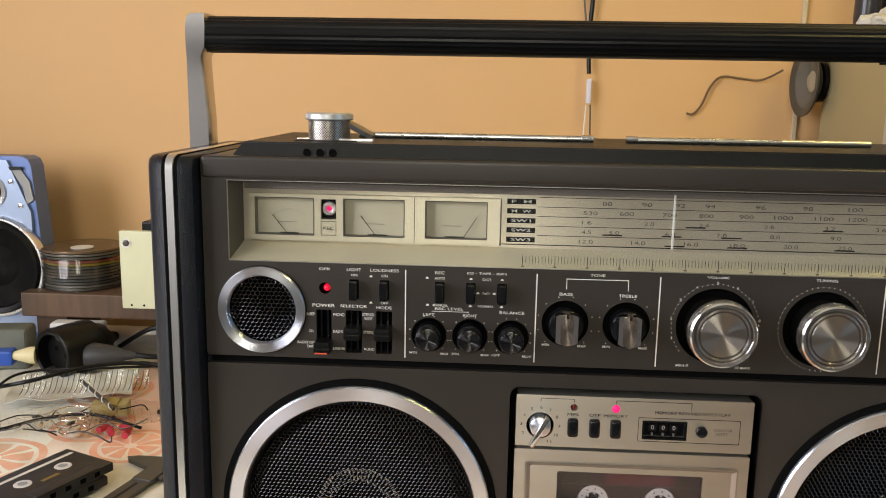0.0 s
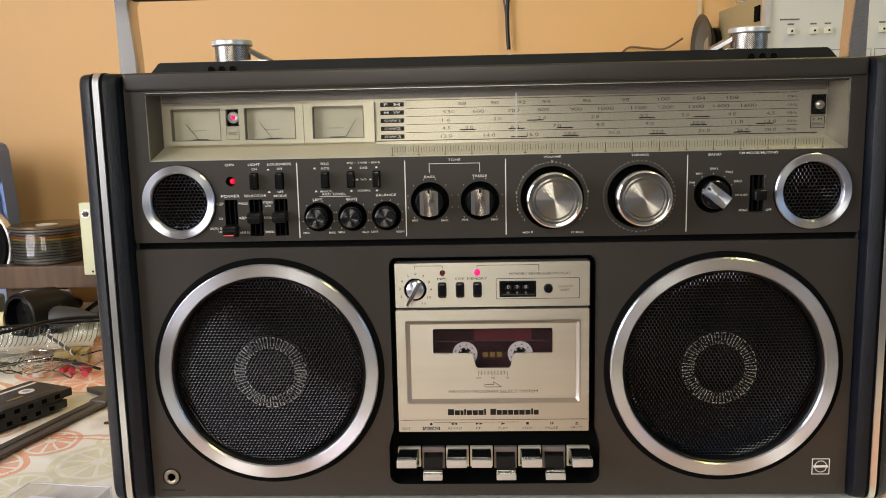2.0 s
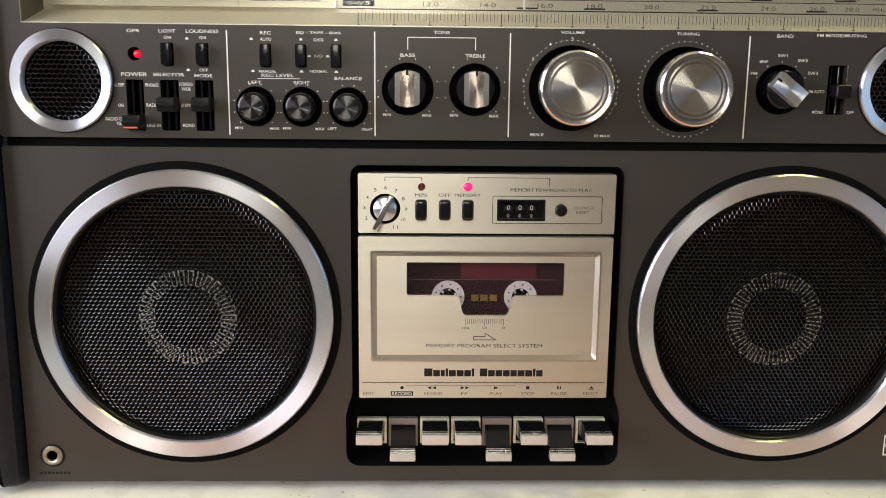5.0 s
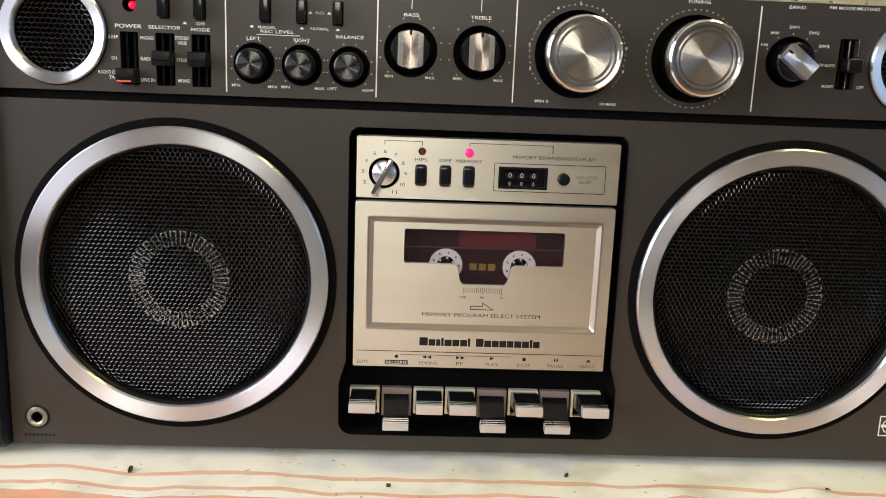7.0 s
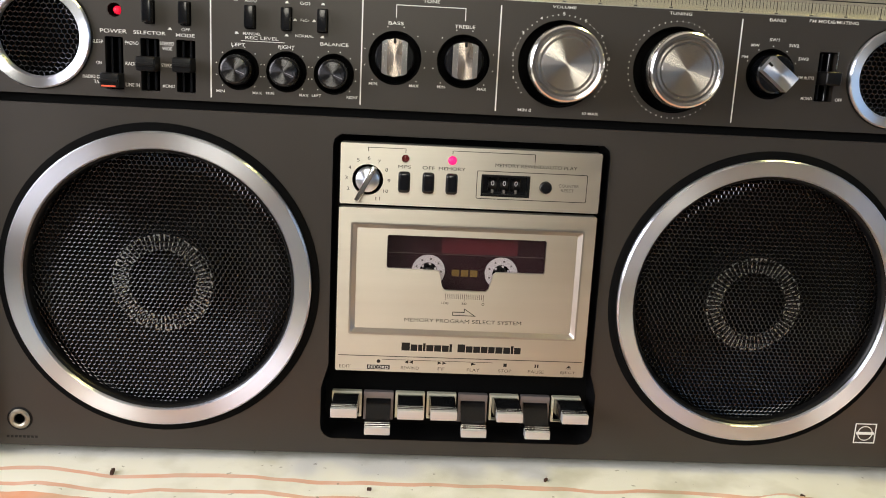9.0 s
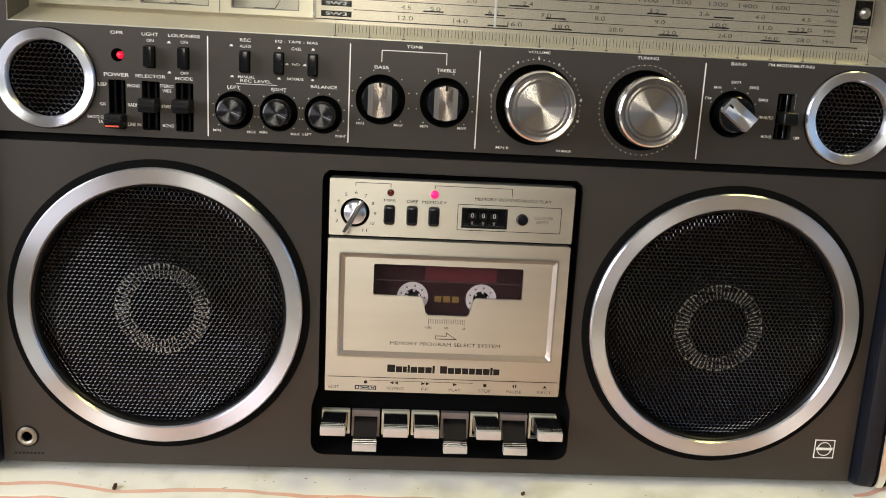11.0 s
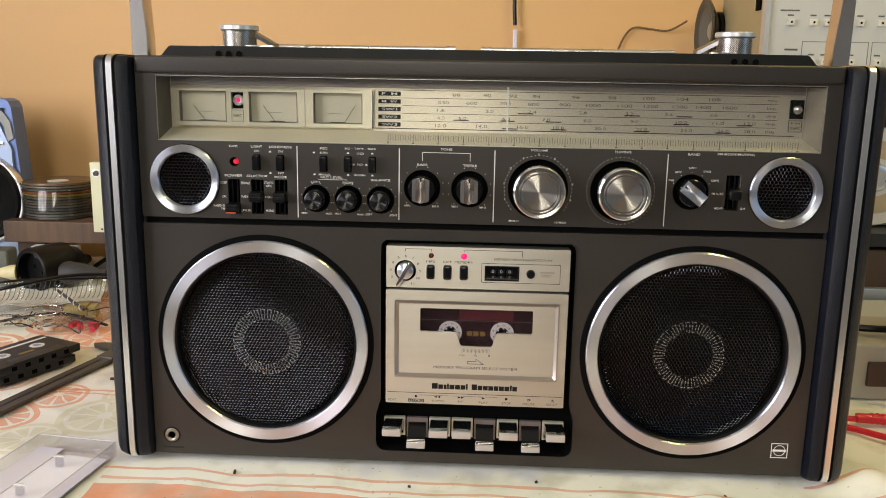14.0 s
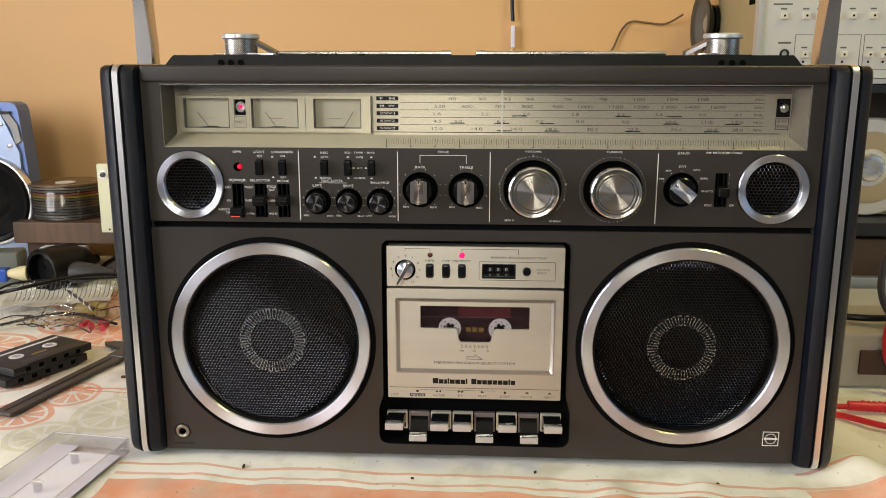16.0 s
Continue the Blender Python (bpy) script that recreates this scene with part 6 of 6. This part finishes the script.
part("display_window", box(0.425, 0.60, 0.502, 0.507, 0.455, 0.482, 0.001), mat("grey_display", (0.10, 0.10, 0.11), 0.3), ins, "grey display strip")
part("red_mark", box(0.556, 0.562, 0.5045, 0.507, 0.383, 0.391), REDP, ins)
part("side_hole", box(0.3655, 0.3685, 0.53, 0.548, 0.415, 0.435), MATTE, ins)

RACKB = mat("rack_black", (0.014, 0.015, 0.018), 0.4, 0.2, 0.2, 20)
rack = thing("equipment_rack", "black metal rack with shelves carrying instruments", "rack")
part("top_shelf", box(0.34, 0.94, 0.49, 0.75, 0.298, 0.308, 0.001), RACKB, rack)
part("middle_shelf", box(0.36, 0.94, 0.47, 0.75, 0.108, 0.126, 0.001), RACKB, rack)
part("silver_rail", box(0.36, 0.94, 0.44, 0.452, 0.036, 0.058, 0.002), mat("dull_rail", (0.45, 0.47, 0.50), 0.35, 0.7, 0.1, 20), rack, "dull silver rail")
part("lower_shelf", box(0.36, 0.94, 0.445, 0.75, 0.020, 0.035, 0.001), RACKB, rack)
for x in (0.36, 0.92):
    for y in (0.50, 0.73):
        part("post", box(x - 0.008, x + 0.012, y, y + 0.02, -0.004, 0.30), RACKB, rack)
part("back_plate", box(0.34, 0.94, 0.74, 0.745, 0.0, 0.30), mat("rack_back", (0.10, 0.08, 0.06), 0.7, 0, 0.2, 10), rack, "brown-black back plate")
reel = thing("tape_reel", "pale tape reel with a tan ring standing on the shelf", "reel")
part("reel_disc", lathe([(66, 530), (68, 526), (66, 522), (50, 521), (0, 521)], 540, 195, 64), mat("pale_reel", (0.62, 0.60, 0.54), 0.4, 0, 0.05, 20), reel, "", True)
part("tan_ring", lathe([(50, 520.4), (40, 519), (26, 520.4)], 540, 195, 64), mat("tan_tape", (0.42, 0.33, 0.20), 0.4, 0, 0.1, 30), reel, "tan ring", True)
part("reel_hub", lathe([(20, 520.5), (17, 515), (8, 514), (0, 516)], 540, 195, 40), SATIN, reel, "silver hub", True)
part("reel_back", box(0.43, 0.70, 0.532, 0.56, 0.127, 0.262, 0.004), mat("beige_back", (0.45, 0.40, 0.28), 0.6, 0, 0.1, 10), reel, "beige case behind the reel")
tagged(finish(box(0.50, 0.78, 0.50, 0.70, 0.036, 0.098, 0.003), "brown_case", mat("brown_case", (0.12, 0.07, 0.035), 0.5, 0, 0.2, 20)), "brown wooden case on the lower shelf", "case")
tagged(finish(box(0.40, 0.62, 0.33, 0.43, 0.0005, 0.046, 0.003), "white_carton", mat("white_carton", (0.46, 0.46, 0.45), 0.7, 0, 0.05, 20)), "low white carton lying on the table", "carton")
gb = thing("grey_device", "grey-beige metal device with a brown patch", "device")
part("device_body", box(0.352, 0.56, 0.19, 0.30, 0.0006, 0.060, 0.003), mat("grey_beige", (0.36, 0.34, 0.29), 0.5, 0.1, 0.1, 14, 0, 1, (0.22, 0.18, 0.12), 0.5), gb)
part("brown_patch", box(0.402, 0.44, 0.186, 0.191, 0.016, 0.042, 0.001), mat("brown_patch", (0.06, 0.03, 0.02), 0.6), gb, "dark brown patch")
tagged(finish(tube([(0.33, 0.24, 0.064), (0.38, 0.235, 0.066), (0.43, 0.22, 0.068), (0.52, 0.24, 0.066), (0.60, 0.26, 0.064)], 0.0038, 8), "grey_cable", BLACK, smooth=True), "black cable lying over the grey device", "cable")
tagged(finish(tube([(0.46, 0.20, 0.066), (0.435, 0.205, 0.078), (0.425, 0.21, 0.11), (0.44, 0.22, 0.15), (0.50, 0.24, 0.17)], 0.0036, 8), "black_cable", mat("dark_grey_cable", (0.03, 0.03, 0.033), 0.5), smooth=True), "dark grey cable bending down to the device", "cable")
REDC = mat("red_cable", (0.62, 0.015, 0.03), 0.35, 0, 0.05, 60)
ld = thing("red_test_lead", "red test lead with a ribbed grip on the cloth", "test lead", group="red test leads")
part("lead", tube([(0.30, 0.13, 0.006), (0.345, 0.125, 0.006), (0.375, 0.121, 0.007)], 0.0028, 10), REDC, ld, "", True)
part("grip", tube([(0.365, 0.122, 0.008), (0.41, 0.116, 0.009), (0.45, 0.112, 0.009)], 0.0048, 12), REDC, ld, "ribbed grip", True)
for i in range(8):
    part("grip_rib", tube([(0.378 + i * 0.005, 0.1205 - i * 0.0006, 0.0085), (0.380 + i * 0.005, 0.1203 - i * 0.0006, 0.0085)], 0.0055, 10), REDC, ld)
tagged(finish(tube([(0.30, 0.125, 0.004), (0.35, 0.108, 0.004), (0.382, 0.082, 0.005), (0.43, 0.05, 0.008), (0.50, 0.04, 0.006)], 0.0030, 10), "red_test_lead", REDC, smooth=True), "red test lead running over the cloth", "test lead", "red test leads")
tagged(finish(tube([(0.47, 0.175, 0.006), (0.435, 0.170, 0.02), (0.420, 0.172, 0.05), (0.43, 0.178, 0.085), (0.48, 0.185, 0.10)], 0.0042, 10), "red_test_lead", REDC, smooth=True), "red test lead arching beside the grey device", "test lead", "red test leads")

# loudspeaker driver on the wall end, with its wire
drv = thing("speaker_driver", "bare loudspeaker driver leaning sideways on the wall", "loudspeaker")
part("basket", lathe([(42, 0), (43, -3), (41, -4), (36, -3), (18, 14), (20, 15), (38, 3)], 0, 0, 48), mat("grey_basket", (0.10, 0.095, 0.08), 0.5, 0.5, 0.1, 40), drv, "", True)
part("cone", lathe([(37, -2.5), (16, 11), (0, 9)], 0, 0, 40), mat("grey_cone", (0.13, 0.12, 0.10), 0.7, 0, 0.1, 40), drv, "grey paper cone", True)
part("dust_cap", lathe([(13, 9), (9, 6), (0, 5)], 0, 0, 32), mat("pale_cap", (0.34, 0.30, 0.22), 0.5), drv, "pale dust cap", True)
part("magnet", lathe([(0, 34), (24, 34), (25, 32), (25, 16), (20, 14)], 0, 0, 40), BLACK, drv, "black magnet", True)
drv.scale = (1.15, 1.0, 1.15)
drv.matrix_basis = pose(0.345, 0.725, 0.398, 0, 0, -88) @ Matrix.Diagonal((1.15, 1.0, 1.15, 1))
tagged(finish(tube([(0.196, 0.781, 0.350), (0.205, 0.779, 0.349), (0.216, 0.778, 0.362), (0.228, 0.778, 0.390), (0.243, 0.777, 0.404), (0.270, 0.776, 0.402), (0.298, 0.772, 0.400), (0.322, 0.752, 0.414)], 0.0017, 8), "speaker_wire", mat("brown_wire", (0.16, 0.09, 0.04), 0.6), smooth=True), "thin brown wire along the wall to the driver", "wire")
tagged(finish(box(0.352, 0.357, 0.778, 0.7845, 0.30, 0.52), "wall_strip", mat("pale_strip", (0.60, 0.52, 0.36), 0.6)), "pale upright strip beside the driver", "strip")
# clutter on the instrument
for x, y, r, h, c in ((0.392, 0.66, 0.016, 0.09, (0.05, 0.05, 0.06)), (0.43, 0.67, 0.018, 0.10, (0.06, 0.06, 0.07))):
    cn = thing("spray_can", "dark grey can with a silver base on the instrument", "can", group="cans on the instrument")
    part("can_body", lathe_z([(0, 10), (r * 1000, 10), (r * 1000, h * 1000), (r * 600, h * 1000 + 8), (0, h * 1000 + 8)], 0, 0, 28), mat("grey_can", c, 0.3, 0.3), cn, "", True)
    part("can_base", lathe_z([(0, 0), (r * 1040, 0), (r * 1040, 10), (0, 10)], 0, 0, 28), SATIN, cn, "", True)
    local(cn, x, y, 0.4505)
bm = bmesh.new()
bmesh.ops.create_icosphere(bm, subdivisions=4, radius=1)
for v in bm.verts:
    k = 1 + 0.35 * noise.noise(v.co * 2.1) + 0.12 * noise.noise(v.co * 6)
    v.co = (v.co.x * 0.042 * k, v.co.y * 0.03 * k, max(0, 0.014 + v.co.z * 0.022 * k))
tagged(local(finish(bm, "crumpled_bag", mat("white_bag", (0.62, 0.60, 0.54), 0.45, 0, 0.15, 30), smooth=True), 0.402, 0.60, 0.4505), "crumpled white plastic bag on the instrument", "bag")
for x in (0.452, 0.478):
    rl = thing("cable_reel", "small black reel with a pale hub on the instrument", "reel", group="reels on the instrument")
    part("reel_body", lathe([(0, -6), (5, -6), (5, -4), (11, -4), (12, 0), (12, 10), (0, 10)], 0, 0, 28), BLACK, rl, "", True)
    part("reel_hub", lathe([(0, -7), (6, -6.6), (6.4, -5)], 0, 0, 20), WSTRIPE, rl, "", True)
    local(rl, x, 0.53, 0.4625)
bm = bmesh.new()
bmesh.ops.create_icosphere(bm, subdivisions=4, radius=1)
for v in bm.verts:
    k = 1 + 0.4 * noise.noise(v.co * 1.8 + Vector((3, 0, 0))) + 0.15 * noise.noise(v.co * 5)
    v.co = (v.co.x * 0.10 * k, v.co.y * 0.05 * k, max(0, 0.03 + v.co.z * 0.035 * k))
tagged(local(finish(bm, "cloth_bundle", mat("olive_cloth", (0.20, 0.18, 0.11), 0.7, 0, 0.3, 20), smooth=True), 0.56, 0.63, 0.4505), "crumpled olive cloth bundle on the instrument", "cloth")
